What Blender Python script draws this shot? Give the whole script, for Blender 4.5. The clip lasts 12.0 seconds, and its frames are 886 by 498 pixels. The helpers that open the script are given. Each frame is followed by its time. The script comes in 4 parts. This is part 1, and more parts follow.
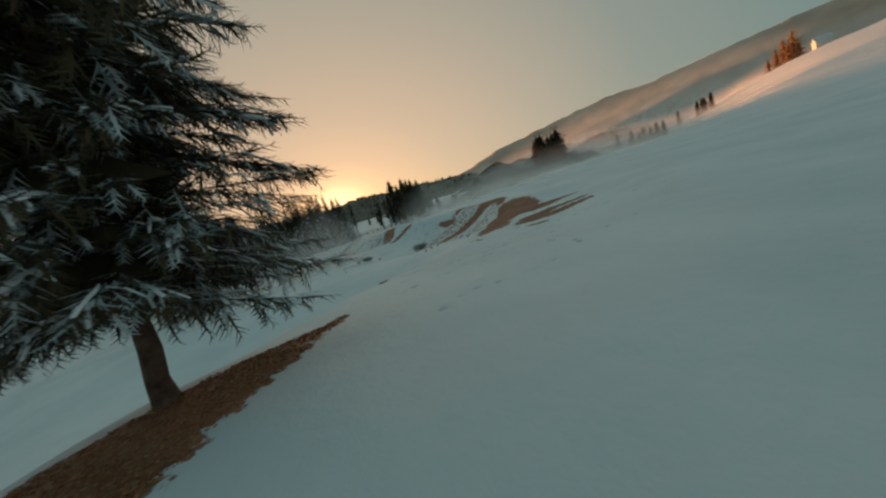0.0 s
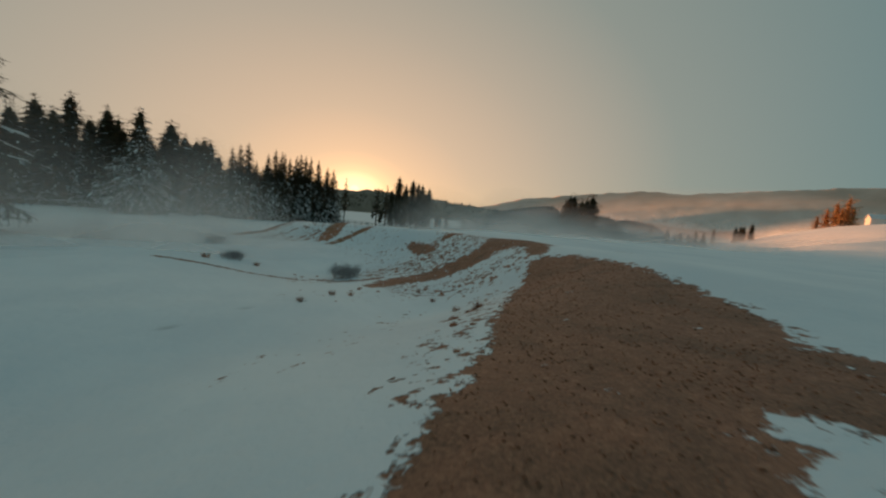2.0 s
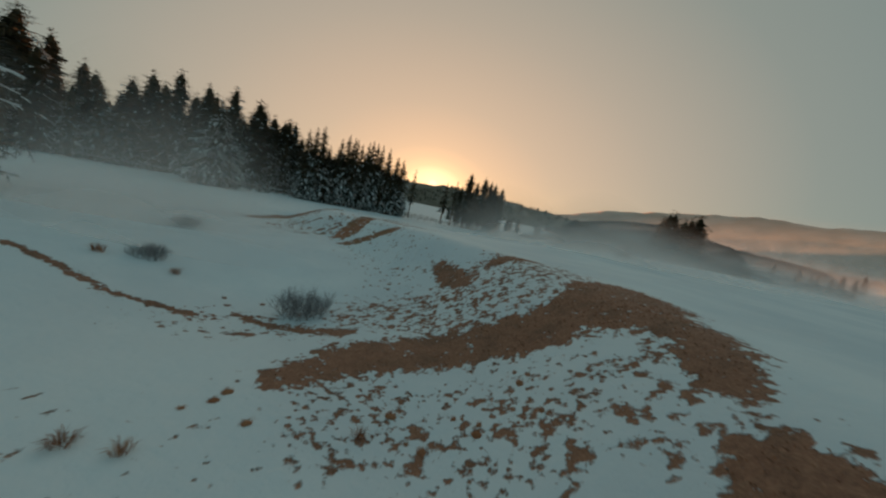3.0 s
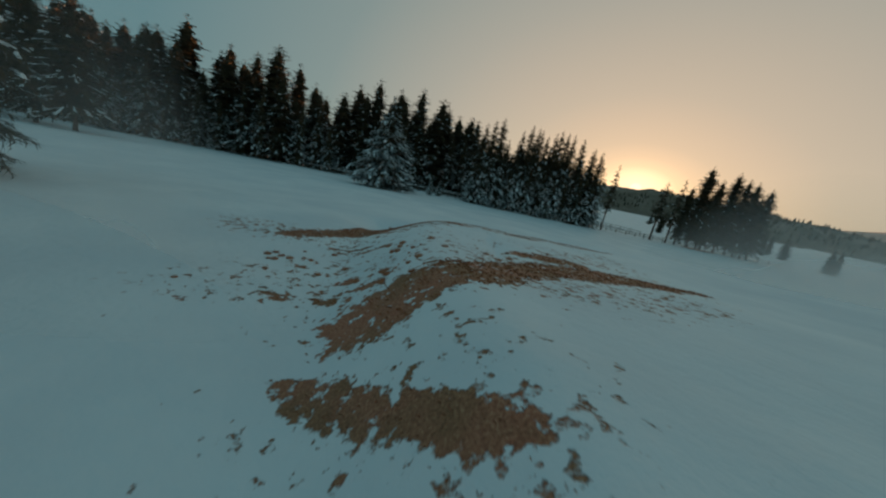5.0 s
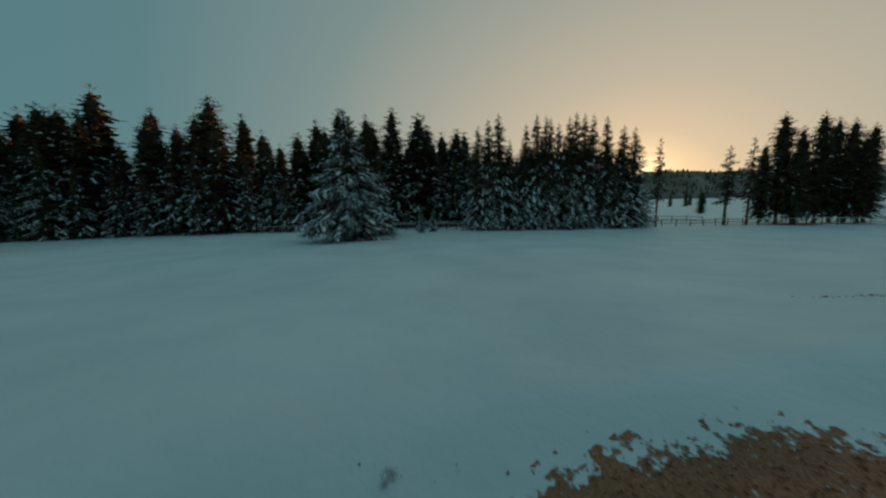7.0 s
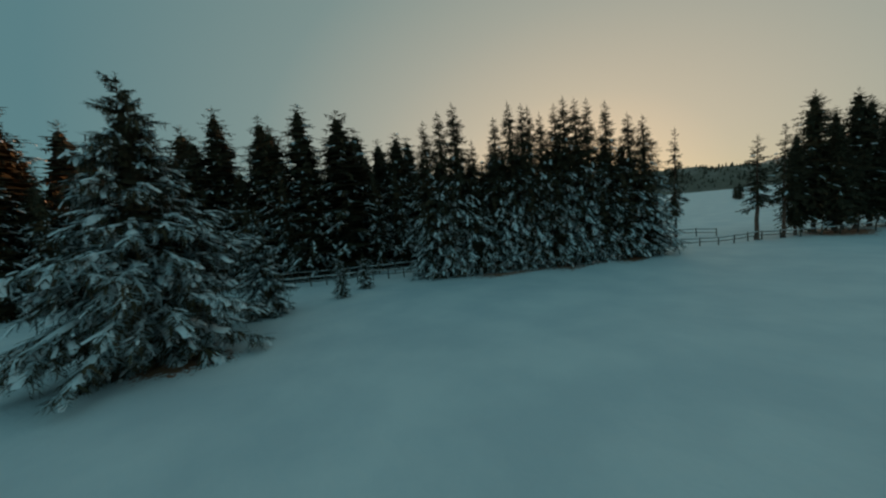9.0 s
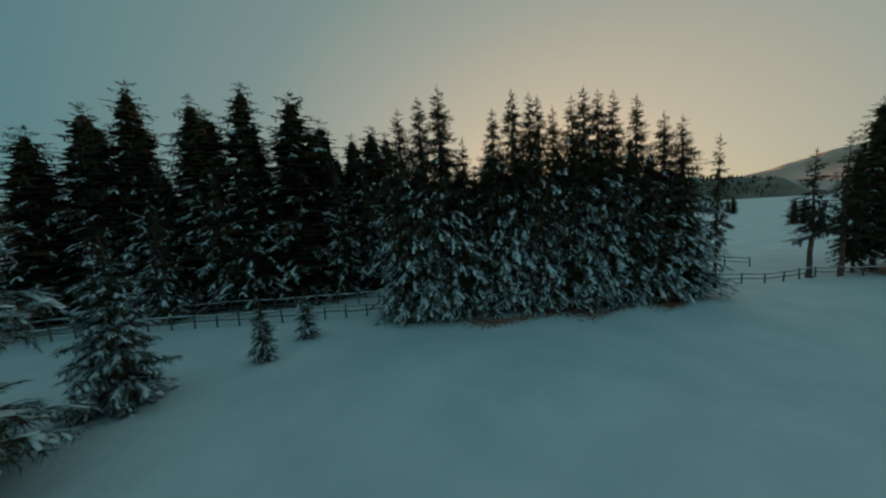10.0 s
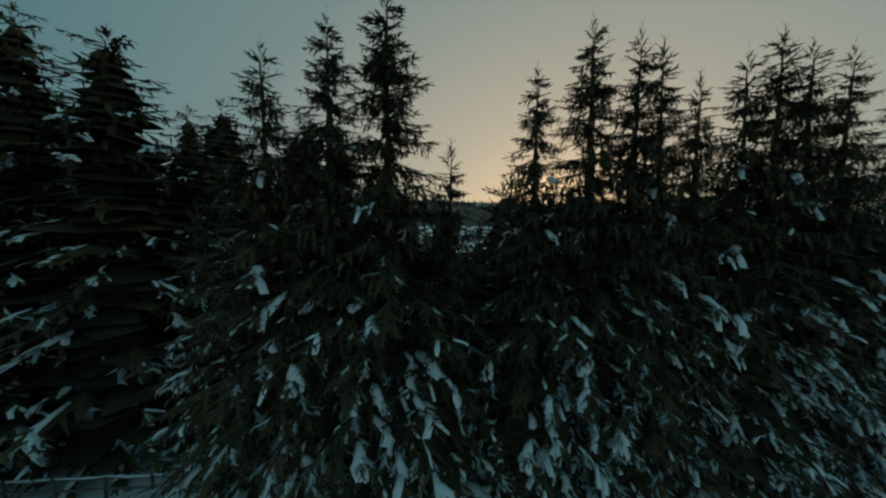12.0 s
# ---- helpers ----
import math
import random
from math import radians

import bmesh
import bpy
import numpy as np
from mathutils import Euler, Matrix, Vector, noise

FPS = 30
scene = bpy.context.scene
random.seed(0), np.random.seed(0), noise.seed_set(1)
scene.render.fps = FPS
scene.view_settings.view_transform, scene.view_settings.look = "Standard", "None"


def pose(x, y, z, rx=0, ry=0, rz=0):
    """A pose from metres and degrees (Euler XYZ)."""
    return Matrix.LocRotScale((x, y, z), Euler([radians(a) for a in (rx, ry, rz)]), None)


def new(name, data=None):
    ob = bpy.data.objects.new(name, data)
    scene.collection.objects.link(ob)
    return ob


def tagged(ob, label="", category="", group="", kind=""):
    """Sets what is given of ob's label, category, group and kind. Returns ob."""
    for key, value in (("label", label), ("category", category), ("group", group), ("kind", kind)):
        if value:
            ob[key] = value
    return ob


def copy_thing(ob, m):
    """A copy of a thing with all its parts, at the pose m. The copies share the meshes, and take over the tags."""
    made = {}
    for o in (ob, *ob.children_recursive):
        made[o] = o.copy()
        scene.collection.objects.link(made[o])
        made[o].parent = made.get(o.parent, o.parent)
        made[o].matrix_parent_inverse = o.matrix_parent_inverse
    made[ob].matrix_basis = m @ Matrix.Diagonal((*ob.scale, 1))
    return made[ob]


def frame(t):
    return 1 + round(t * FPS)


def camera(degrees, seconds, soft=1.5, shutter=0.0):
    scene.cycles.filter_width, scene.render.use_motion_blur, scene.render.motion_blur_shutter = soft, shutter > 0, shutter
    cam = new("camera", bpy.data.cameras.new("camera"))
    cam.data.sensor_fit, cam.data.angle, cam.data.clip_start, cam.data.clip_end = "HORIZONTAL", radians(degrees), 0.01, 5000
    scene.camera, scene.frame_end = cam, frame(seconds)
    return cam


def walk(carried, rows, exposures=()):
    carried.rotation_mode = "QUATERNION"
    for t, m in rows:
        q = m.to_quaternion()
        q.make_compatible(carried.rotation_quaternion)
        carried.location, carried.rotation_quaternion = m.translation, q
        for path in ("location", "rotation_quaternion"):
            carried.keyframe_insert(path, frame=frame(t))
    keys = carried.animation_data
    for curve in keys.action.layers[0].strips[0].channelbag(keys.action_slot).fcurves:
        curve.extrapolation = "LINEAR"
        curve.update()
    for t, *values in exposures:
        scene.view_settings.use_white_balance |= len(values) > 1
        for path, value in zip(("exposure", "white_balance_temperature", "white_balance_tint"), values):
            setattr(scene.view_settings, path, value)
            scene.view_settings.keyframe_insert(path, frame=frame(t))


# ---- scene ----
cam = camera(107.3, 12.0, soft=2.2, shutter=0.1)
METRES, EYE, TILT, LEAN, TURN = 100.0, 5.0, -9.0, 17.0, 0.0
ROWS = [
    (0.0, 0.0, 0.0, 0.0, 0.0, 0.0, -0.0),
    (0.5, -0.0028, 0.031, -0.0007, -2.97, 2.18, -4.82),
    (1.0, 0.0027, 0.0756, 0.0039, -4.8, 3.88, -10.37),
    (1.5, 0.0103, 0.1178, 0.0106, -4.52, 4.84, -16.62),
    (2.0, 0.0173, 0.1583, 0.0194, -1.21, 4.04, -22.18),
    (2.5, 0.0199, 0.1942, 0.0295, 4.49, 1.62, -26.68),
    (3.0, 0.0195, 0.231, 0.037, 11.94, -1.89, -30.1),
    (3.5, 0.0145, 0.2698, 0.0426, 20.85, -6.47, -31.71),
    (5.5, -0.0611, 0.4033, 0.0405, 53.01, -20.75, -26.75),
    (6.0, -0.0884, 0.4336, 0.034, 53.07, -19.27, -23.63),
    (6.5, -0.1161, 0.4621, 0.0278, 50.4, -16.95, -20.05),
    (7.0, -0.1476, 0.4939, 0.0244, 46.49, -13.85, -16.9),
    (9.0, -0.2653, 0.6303, 0.0329, 37.85, -9.2, -13.46),
    (9.5, -0.2905, 0.6666, 0.0392, 36.93, -9.17, -14.76),
    (10.0, -0.3152, 0.7028, 0.0462, 36.01, -8.7, -15.71),
    (10.5, -0.3387, 0.7394, 0.0527, 35.46, -7.44, -17.2),
    (11.0, -0.3619, 0.7749, 0.059, 35.36, -6.54, -18.77),
    (11.5, -0.3861, 0.8095, 0.0672, 35.54, -6.64, -19.36),
    (12.0, -0.4114, 0.8433, 0.0776, 35.75, -7.15, -19.39),
]
walk(cam, [(t, pose(0, 0, EYE, TILT, LEAN, TURN) @ pose(METRES * x, METRES * y, METRES * z, 90 + pitch, roll, yaw)) for t, x, y, z, yaw, pitch, roll in ROWS],
     exposures=[(0.0, 0.42, 7000, 9), (2.5, 0.4, 6900, 11), (3.5, 0.36, 6750, 10), (5.5, 0.3, 5950, 0), (7.0, 0.26, 5900, -4), (9.0, 0.27, 5820, -6), (11.0, 0.17, 5780, -6), (12.0, 0.12, 5780, -6)])

WORLD_SUN_AZ, WORLD_SUN_EL = 17.5, 3.95

# ---- world, sun, exposure ----
world = bpy.data.worlds.new("dusk_sky")
scene.world = world
world.use_nodes = True
wn = world.node_tree.nodes
sky = wn.new("ShaderNodeTexSky")
sky.sky_type = "NISHITA"
sky.sun_disc = False
sky.sun_elevation = radians(WORLD_SUN_EL)
sky.sun_rotation = radians(-WORLD_SUN_AZ)
sky.altitude = 900
sky.air_density, sky.dust_density, sky.ozone_density = 1.0, 1.0, 1.0


def polar(az, d, z=0.0):
    """A place at azimuth az (degrees to the left of ahead) and d metres from the start."""
    return Vector((-math.sin(radians(az)) * d, math.cos(radians(az)) * d, z))


to_sun = polar(WORLD_SUN_AZ, math.cos(radians(WORLD_SUN_EL)), math.sin(radians(WORLD_SUN_EL)))
# a veil of evening haze over the clear sky: warm round the sun, blue-green away from it
wl = world.node_tree.links
way = wn.new("ShaderNodeTexCoord")
toward = wn.new("ShaderNodeVectorMath")
toward.operation = "DOT_PRODUCT"
# the warm band lies along the horizon, so heights count for more than bearings
STEEP = Vector((1.0, 1.0, 1.65))
taller, unit = wn.new("ShaderNodeVectorMath"), wn.new("ShaderNodeVectorMath")
taller.operation, unit.operation = "MULTIPLY", "NORMALIZE"
taller.inputs[1].default_value = STEEP
wl.new(way.outputs["Generated"], taller.inputs[0])
wl.new(taller.outputs[0], unit.inputs[0])
toward.inputs[1].default_value = (to_sun * STEEP).normalized()
wl.new(unit.outputs[0], toward.inputs[0])
veil = wn.new("ShaderNodeValToRGB")
stops = [(0.0, (0.093, 0.172, 0.190)), (0.34, (0.108, 0.176, 0.186)), (0.64, (0.205, 0.232, 0.212)), (0.82, (0.362, 0.308, 0.245)), (0.94, (0.501, 0.369, 0.265)), (0.984, (0.62, 0.41, 0.272)), (0.9935, (0.76, 0.47, 0.29)), (0.9985, (1.05, 0.62, 0.35)), (0.9998, (1.3, 0.85, 0.5))]
while len(veil.color_ramp.elements) < len(stops):
    veil.color_ramp.elements.new(0.5)
for e, (p, c) in zip(veil.color_ramp.elements, stops):
    e.position, e.color = p, (*c, 1)
wl.new(toward.outputs["Value"], veil.inputs[0])
scaled = wn.new("ShaderNodeVectorMath")
scaled.operation = "SCALE"
scaled.inputs["Scale"].default_value = 10.0
wl.new(veil.outputs[0], scaled.inputs[0])
blend = wn.new("ShaderNodeMix")
blend.data_type = "RGBA"
blend.inputs[0].default_value = 0.9
wl.new(sky.outputs[0], blend.inputs[6])
wl.new(scaled.outputs[0], blend.inputs[7])
wl.new(blend.outputs[2], wn["Background"].inputs[0])
wn["Background"].inputs[1].default_value = 0.1
sun = new("sun", bpy.data.lights.new("sun", "SUN"))
sun.data.energy, sun.data.angle, sun.data.color = 5.5, radians(0.6), (1.0, 0.4, 0.16)

sun.rotation_mode = "QUATERNION"
sun.rotation_quaternion = to_sun.to_track_quat("Z", "Y")


# ---- materials ----
def material(name, rough=0.8):
    m = bpy.data.materials.new(name)
    m.use_nodes = True
    b = m.node_tree.nodes["Principled BSDF"]
    b.inputs["Roughness"].default_value = rough
    return m, m.node_tree.nodes, m.node_tree.links, b


def noise_node(nodes, links, scale, detail=4.0, rough=0.6, vec=None):
    n = nodes.new("ShaderNodeTexNoise")
    n.inputs["Scale"].default_value, n.inputs["Detail"].default_value, n.inputs["Roughness"].default_value = scale, detail, rough
    if vec:
        links.new(vec, n.inputs["Vector"])
    return n


def ramp(nodes, links, src, stops):
    r = nodes.new("ShaderNodeValToRGB")
    el = r.color_ramp.elements
    while len(el) < len(stops):
        el.new(0.5)
    for e, (p, c) in zip(el, stops):
        e.position, e.color = p, (*c, 1)
    links.new(src, r.inputs[0])
    return r


def mixed(nodes, links, fac, a, b, blend="MIX"):
    x = nodes.new("ShaderNodeMix")
    x.data_type, x.blend_type = "RGBA", blend
    for sock, v in ((x.inputs[0], fac), (x.inputs[6], a), (x.inputs[7], b)):
        if isinstance(v, (int, float)):
            sock.default_value = v
        elif isinstance(v, tuple):
            sock.default_value = (*v, 1)
        else:
            links.new(v, sock)
    return x.outputs[2]


def maths(nodes, links, op, a, b):
    n = nodes.new("ShaderNodeMath")
    n.operation = op
    for sock, v in zip(n.inputs, (a, b)):
        if isinstance(v, (int, float)):
            sock.default_value = v
        else:
            links.new(v, sock)
    return n.outputs[0]


def bumped(nodes, links, bsdf, height, strength, distance):
    b = nodes.new("ShaderNodeBump")
    b.inputs["Strength"].default_value, b.inputs["Distance"].default_value = strength, distance
    links.new(height, b.inputs["Height"])
    links.new(b.outputs[0], bsdf.inputs["Normal"])


def plain(name, stops, scale, rough=0.8, bump=0.0, per_object=False, fine=None):
    """A mottled material: a ramp over noise, with relief."""
    m, n, l, b = material(name, rough)
    tc = n.new("ShaderNodeTexCoord")
    big = noise_node(n, l, scale, 5, 0.65, tc.outputs["Object"])
    src = big.outputs[0]
    if per_object:
        info = n.new("ShaderNodeObjectInfo")
        src = maths(n, l, "ADD", src, maths(n, l, "MULTIPLY", maths(n, l, "SUBTRACT", info.outputs["Random"], 0.5), 0.35))
    r = ramp(n, l, src, stops)
    l.new(r.outputs[0], b.inputs["Base Color"])
    if bump:
        small = noise_node(n, l, fine or scale * 5, 4, 0.7, tc.outputs["Object"])
        bumped(n, l, b, small.outputs[0], 0.6, bump)
    return m


def island_material(name, stops, rough=0.75):
    """Colour that changes from leaf to leaf."""
    m, n, l, b = material(name, rough)
    geo = n.new("ShaderNodeNewGeometry")
    info = n.new("ShaderNodeObjectInfo")
    src = maths(n, l, "ADD", maths(n, l, "MULTIPLY", geo.outputs["Random Per Island"], 0.75), maths(n, l, "MULTIPLY", info.outputs["Random"], 0.25))
    r = ramp(n, l, src, stops)
    l.new(r.outputs[0], b.inputs["Base Color"])
    b.inputs["Specular IOR Level"].default_value = 0.2
    return m


def meadow_material():
    """Snow that has thawed to dead grass where the layer 'thaw' is high."""
    m, n, l, b = material("snowy_meadow", 0.7)
    tc = n.new("ShaderNodeTexCoord")
    pos = tc.outputs["Object"]
    att = n.new("ShaderNodeAttribute")
    att.attribute_name = "thaw"
    clump = noise_node(n, l, 3.6, 3, 0.55, pos)
    fleck = noise_node(n, l, 8.5, 3, 0.6, pos)
    v = maths(n, l, "ADD", att.outputs["Fac"], maths(n, l, "MULTIPLY", maths(n, l, "SUBTRACT", clump.outputs[0], 0.5), 0.95))
    v = maths(n, l, "ADD", v, maths(n, l, "MULTIPLY", maths(n, l, "SUBTRACT", fleck.outputs[0], 0.5), 0.8))
    bare = ramp(n, l, v, [(0.47, (0, 0, 0)), (0.56, (1, 1, 1))])
    grain = noise_node(n, l, 28.0, 4, 0.7, pos)
    patchy = noise_node(n, l, 0.9, 4, 0.6, pos)
    straw = ramp(n, l, grain.outputs[0], [(0.3, (0.203, 0.0663, 0.0328)), (0.5, (0.437, 0.156, 0.0819)), (0.68, (0.577, 0.296, 0.172))])
    moss = ramp(n, l, grain.outputs[0], [(0.3, (0.128, 0.06, 0.0256)), (0.55, (0.32, 0.152, 0.068)), (0.7, (0.464, 0.272, 0.136))])
    rust = ramp(n, l, patchy.outputs[0], [(0.4, (0, 0, 0)), (0.62, (1, 1, 1))])
    dry = mixed(n, l, rust.outputs[0], straw.outputs[0], moss.outputs[0])
    wet = ramp(n, l, maths(n, l, "ADD", maths(n, l, "MULTIPLY", grain.outputs[0], 0.6), maths(n, l, "MULTIPLY", fleck.outputs[0], 0.4)), [(0.32, (0.181, 0.0731, 0.0413)), (0.5, (0.318, 0.133, 0.0757)), (0.66, (0.464, 0.219, 0.129))])
    dryness = n.new("ShaderNodeAttribute")
    dryness.attribute_name = "dryness"
    sodden = ramp(n, l, grain.outputs[0], [(0.3, (0.11, 0.052, 0.03)), (0.55, (0.25, 0.112, 0.064)), (0.7, (0.37, 0.18, 0.105))])
    puddly = noise_node(n, l, 1.3, 4, 0.6, pos)
    soak = ramp(n, l, puddly.outputs[0], [(0.48, (0, 0, 0)), (0.66, (1, 1, 1))])
    wet = mixed(n, l, soak.outputs[0], wet.outputs[0], sodden.outputs[0])
    grass = mixed(n, l, dryness.outputs["Fac"], wet, dry)
    drift = noise_node(n, l, 0.25, 4, 0.55, pos)
    snow = ramp(n, l, drift.outputs[0], [(0.35, (0.72, 0.76, 0.79)), (0.65, (0.84, 0.86, 0.87))])
    tread = n.new("ShaderNodeAttribute")
    tread.attribute_name = "trodden"
    slush = ramp(n, l, grain.outputs[0], [(0.35, (0.1, 0.11, 0.105)), (0.65, (0.3, 0.33, 0.33))])
    white = mixed(n, l, tread.outputs["Fac"], snow.outputs[0], slush.outputs[0])
    col = mixed(n, l, bare.outputs[0], white, grass)
    l.new(col, b.inputs["Base Color"])
    crust = noise_node(n, l, 5.0, 6, 0.6, pos)
    sway = noise_node(n, l, 0.8, 3, 0.5, pos)
    h = maths(n, l, "SUBTRACT", maths(n, l, "ADD", maths(n, l, "ADD", maths(n, l, "MULTIPLY", crust.outputs[0], 0.25), maths(n, l, "MULTIPLY", sway.outputs[0], 0.9)), maths(n, l, "MULTIPLY", grain.outputs[0], maths(n, l, "ADD", maths(n, l, "MULTIPLY", bare.outputs[0], 0.14), 0.05))), maths(n, l, "MULTIPLY", bare.outputs[0], 0.4))
    bumped(n, l, b, h, 0.8, 0.12)
    return m


M_MEADOW = meadow_material()
M_NEEDLE = island_material("spruce_needles", [(0.0, (0.046, 0.039, 0.024)), (0.5, (0.073, 0.061, 0.034)), (0.8, (0.112, 0.083, 0.045)), (1.0, (0.175, 0.103, 0.053))])
M_FAR = island_material("far_forest_needles", [(0.0, (0.05, 0.045, 0.03)), (1.0, (0.14, 0.12, 0.085))])
M_BARK = plain("spruce_bark", [(0.3, (0.05, 0.026, 0.018)), (0.5, (0.15, 0.082, 0.056)), (0.7, (0.27, 0.165, 0.12))], 5.0, 0.9, 0.09, fine=18)
M_SNOW = plain("branch_snow", [(0.3, (0.8, 0.83, 0.85)), (0.7, (0.9, 0.91, 0.92))], 2.0, 0.65, 0.03, fine=9)
M_FROST = island_material("frosted_needles", [(0.0, (0.2, 0.23, 0.23)), (0.5, (0.42, 0.46, 0.47)), (1.0, (0.72, 0.75, 0.77))], 0.8)
M_WOOD = plain("weathered_fence_wood", [(0.3, (0.06, 0.05, 0.042)), (0.7, (0.17, 0.14, 0.11))], 6.0, 0.85, 0.01, True)
M_STRAW = island_material("dead_grass", [(0.0, (0.198, 0.0684, 0.0334)), (0.5, (0.365, 0.144, 0.073)), (1.0, (0.517, 0.266, 0.144))], 0.85)
M_WET = island_material("damp_dead_grass", [(0.0, (0.206, 0.086, 0.0499)), (0.5, (0.361, 0.155, 0.0894)), (1.0, (0.533, 0.267, 0.155))], 0.85)
M_TWIG = island_material("frosted_twigs", [(0.0, (0.14, 0.12, 0.12)), (0.6, (0.38, 0.35, 0.35)), (1.0, (0.7, 0.7, 0.72))], 0.85)
M_RIDGE = plain("wooded_ridge", [(0.3, (0.12, 0.095, 0.07)), (0.5, (0.2, 0.16, 0.12)), (0.7, (0.32, 0.26, 0.22))], 0.02, 0.95)
# far hill: evening haze is painted into this pale, warm base colour
M_HILL = plain("hazy_hill_forest", [(0.3, (0.52, 0.34, 0.26)), (0.5, (0.64, 0.44, 0.35)), (0.7, (0.74, 0.55, 0.46))], 0.008, 0.95)
M_PLASTER = plain("white_plaster", [(0.3, (0.72, 0.7, 0.66)), (0.7, (0.82, 0.8, 0.76))], 0.8, 0.85)
M_ROOF = plain("snowy_roof", [(0.3, (0.6, 0.6, 0.6)), (0.7, (0.8, 0.8, 0.8))], 0.8, 0.85)
M_GLASS = material("dark_window_glass", 0.1)[0]
M_GLASS.node_tree.nodes["Principled BSDF"].inputs["Base Color"].default_value = (0.03, 0.035, 0.04, 1)


# ---- mesh helpers ----
def mesh_of(name, verts, faces, mat, smooth=False):
    me = bpy.data.meshes.new(name)
    me.from_pydata([tuple(v) for v in verts], [], faces)
    me.materials.append(mat)
    if smooth:
        me.polygons.foreach_set("use_smooth", [True] * len(me.polygons))
    me.update()
    return me


def part(name, me, parent, label="", at=None):
    ob = new(name, me)
    ob.parent = parent
    if at is not None:
        ob.matrix_basis = at
    if label:
        tagged(ob, label)
    if name in ("branch_snow", "frost"):
        tagged(ob, kind="stuff")
    return ob


def tube(points, radii, sides=7, cap=True):
    """Verts and faces of a tapered round bar along points."""
    pts = [Vector(p) for p in points]
    verts, faces = [], []
    for i, p in enumerate(pts):
        d = (pts[min(i + 1, len(pts) - 1)] - pts[max(i - 1, 0)]).normalized()
        a = d.orthogonal().normalized()
        b = d.cross(a)
        for k in range(sides):
            w = 2 * math.pi * k / sides
            verts.append(p + (a * math.cos(w) + b * math.sin(w)) * radii[i])
    for i in range(len(pts) - 1):
        for k in range(sides):
            k2 = (k + 1) % sides
            faces.append((i * sides + k, i * sides + k2, (i + 1) * sides + k2, (i + 1) * sides + k))
    if cap:
        faces.append(tuple(range(sides))[::-1])
        faces.append(tuple(range((len(pts) - 1) * sides, len(pts) * sides)))
    return verts, faces


def merge(bits):
    verts, faces = [], []
    for v, f in bits:
        o = len(verts)
        verts += v
        faces += [tuple(i + o for i in q) for q in f]
    return verts, faces


def box(x0, y0, z0, x1, y1, z1):
    v = [(x, y, z) for z in (z0, z1) for y in (y0, y1) for x in (x0, x1)]
    return [Vector(p) for p in v], [(0, 2, 3, 1), (4, 5, 7, 6), (0, 1, 5, 4), (2, 6, 7, 3), (0, 4, 6, 2), (1, 3, 7, 5)]


# ---- the ground ----
def smooth(a, b, v):
    s = np.clip((v - a) / (b - a), 0, 1)
    return s * s * (3 - 2 * s)
EDGE_Y = [-60, 0, 8, 14, 18, 22, 27, 33, 37, 43, 46, 52, 58, 75, 110, 200]
EDGE_X = [-10, -5.6, -4.4, 0.3, 3.4, 5.0, 5.0, 2.2, -1.0, -11, -15.0, -15.4, -14, -10, 0, 20]
def bank_edge(y):
    k = np.linspace(-3, 3, 9)
    return sum(np.interp(y + d, EDGE_Y, EDGE_X) for d in k) / 9
def relief(x, y):
    """Height of the meadow above the fence line's foot."""
    low = 0.3 + 1.2 * smooth(13, 23, y) * smooth(-58, -10, x) * smooth(95, 55, y) + 0.4*smooth(-30, -50, x)*smooth(90,60,y)*smooth(-80,-60,x)
    high = 3.3 - 0.35 * smooth(7, 12, y) * smooth(24, 19, y) * smooth(9, 4, x) - 0.65 * smooth(36, 47, y) * smooth(6, -8, x) - 0.35 * smooth(47, 53, y) * smooth(6, -8, x) - 2.1 * smooth(50, 100, y) * smooth(30, 0, x)
    u = x - bank_edge(y)
    z = low + (high - low) * smooth(-3.6 - 5.5 * smooth(6, 11, y) * smooth(26, 18, y), 1.4, u)
    z = z - 2.2 * smooth(70, 200, y) * smooth(-10, 40, x)          # the meadow sinks towards the valley
    # slope with the house
    d = np.hypot(x, y)
    az = np.degrees(np.arctan2(-x, y))
    hill = 27 * smooth(110, 420, d) * smooth(-33, -50, az) + 14 * smooth(150, 450, d) * smooth(-49, -64, az)
    z = z - 0.6 * np.exp(-((x + 4.5) / 3.2) ** 2 - ((y - 31.0) / 3.6) ** 2)       # a hollow under the bank
    z = z + 0.6 * np.exp(-((x + 3.0) / 3.0) ** 2 - ((y - 2.4) / 3.2) ** 2)         # the rise with the first spruce
    brink = x - np.interp(y, (46.0, 48.0, 49.6, 51.4, 53.1, 55.0, 60.0), (-16.8, -16.5, -15.4, -14.6, -13.5, -11.9, -8.3))
    z = z - 0.75 * smooth(0.4, -1.2, brink) * smooth(-5.0, -2.2, brink) * smooth(45, 48, y) * smooth(62, 56, y)  # the fifth bank drops off beyond its brink
    near = smooth(140, 60, np.hypot(x, y - 40))
    z = z + near * (0.10 * np.sin(x * 0.35 + 1.3 * np.sin(y * 0.21)) * np.sin(y * 0.27 + 0.7 * np.sin(x * 0.3)) + 0.03 * np.sin(x * 1.3 + 2 * np.sin(y * 0.7)) * np.sin(y * 1.1))
    return z + hill + 7 * smooth(160, 900, d)


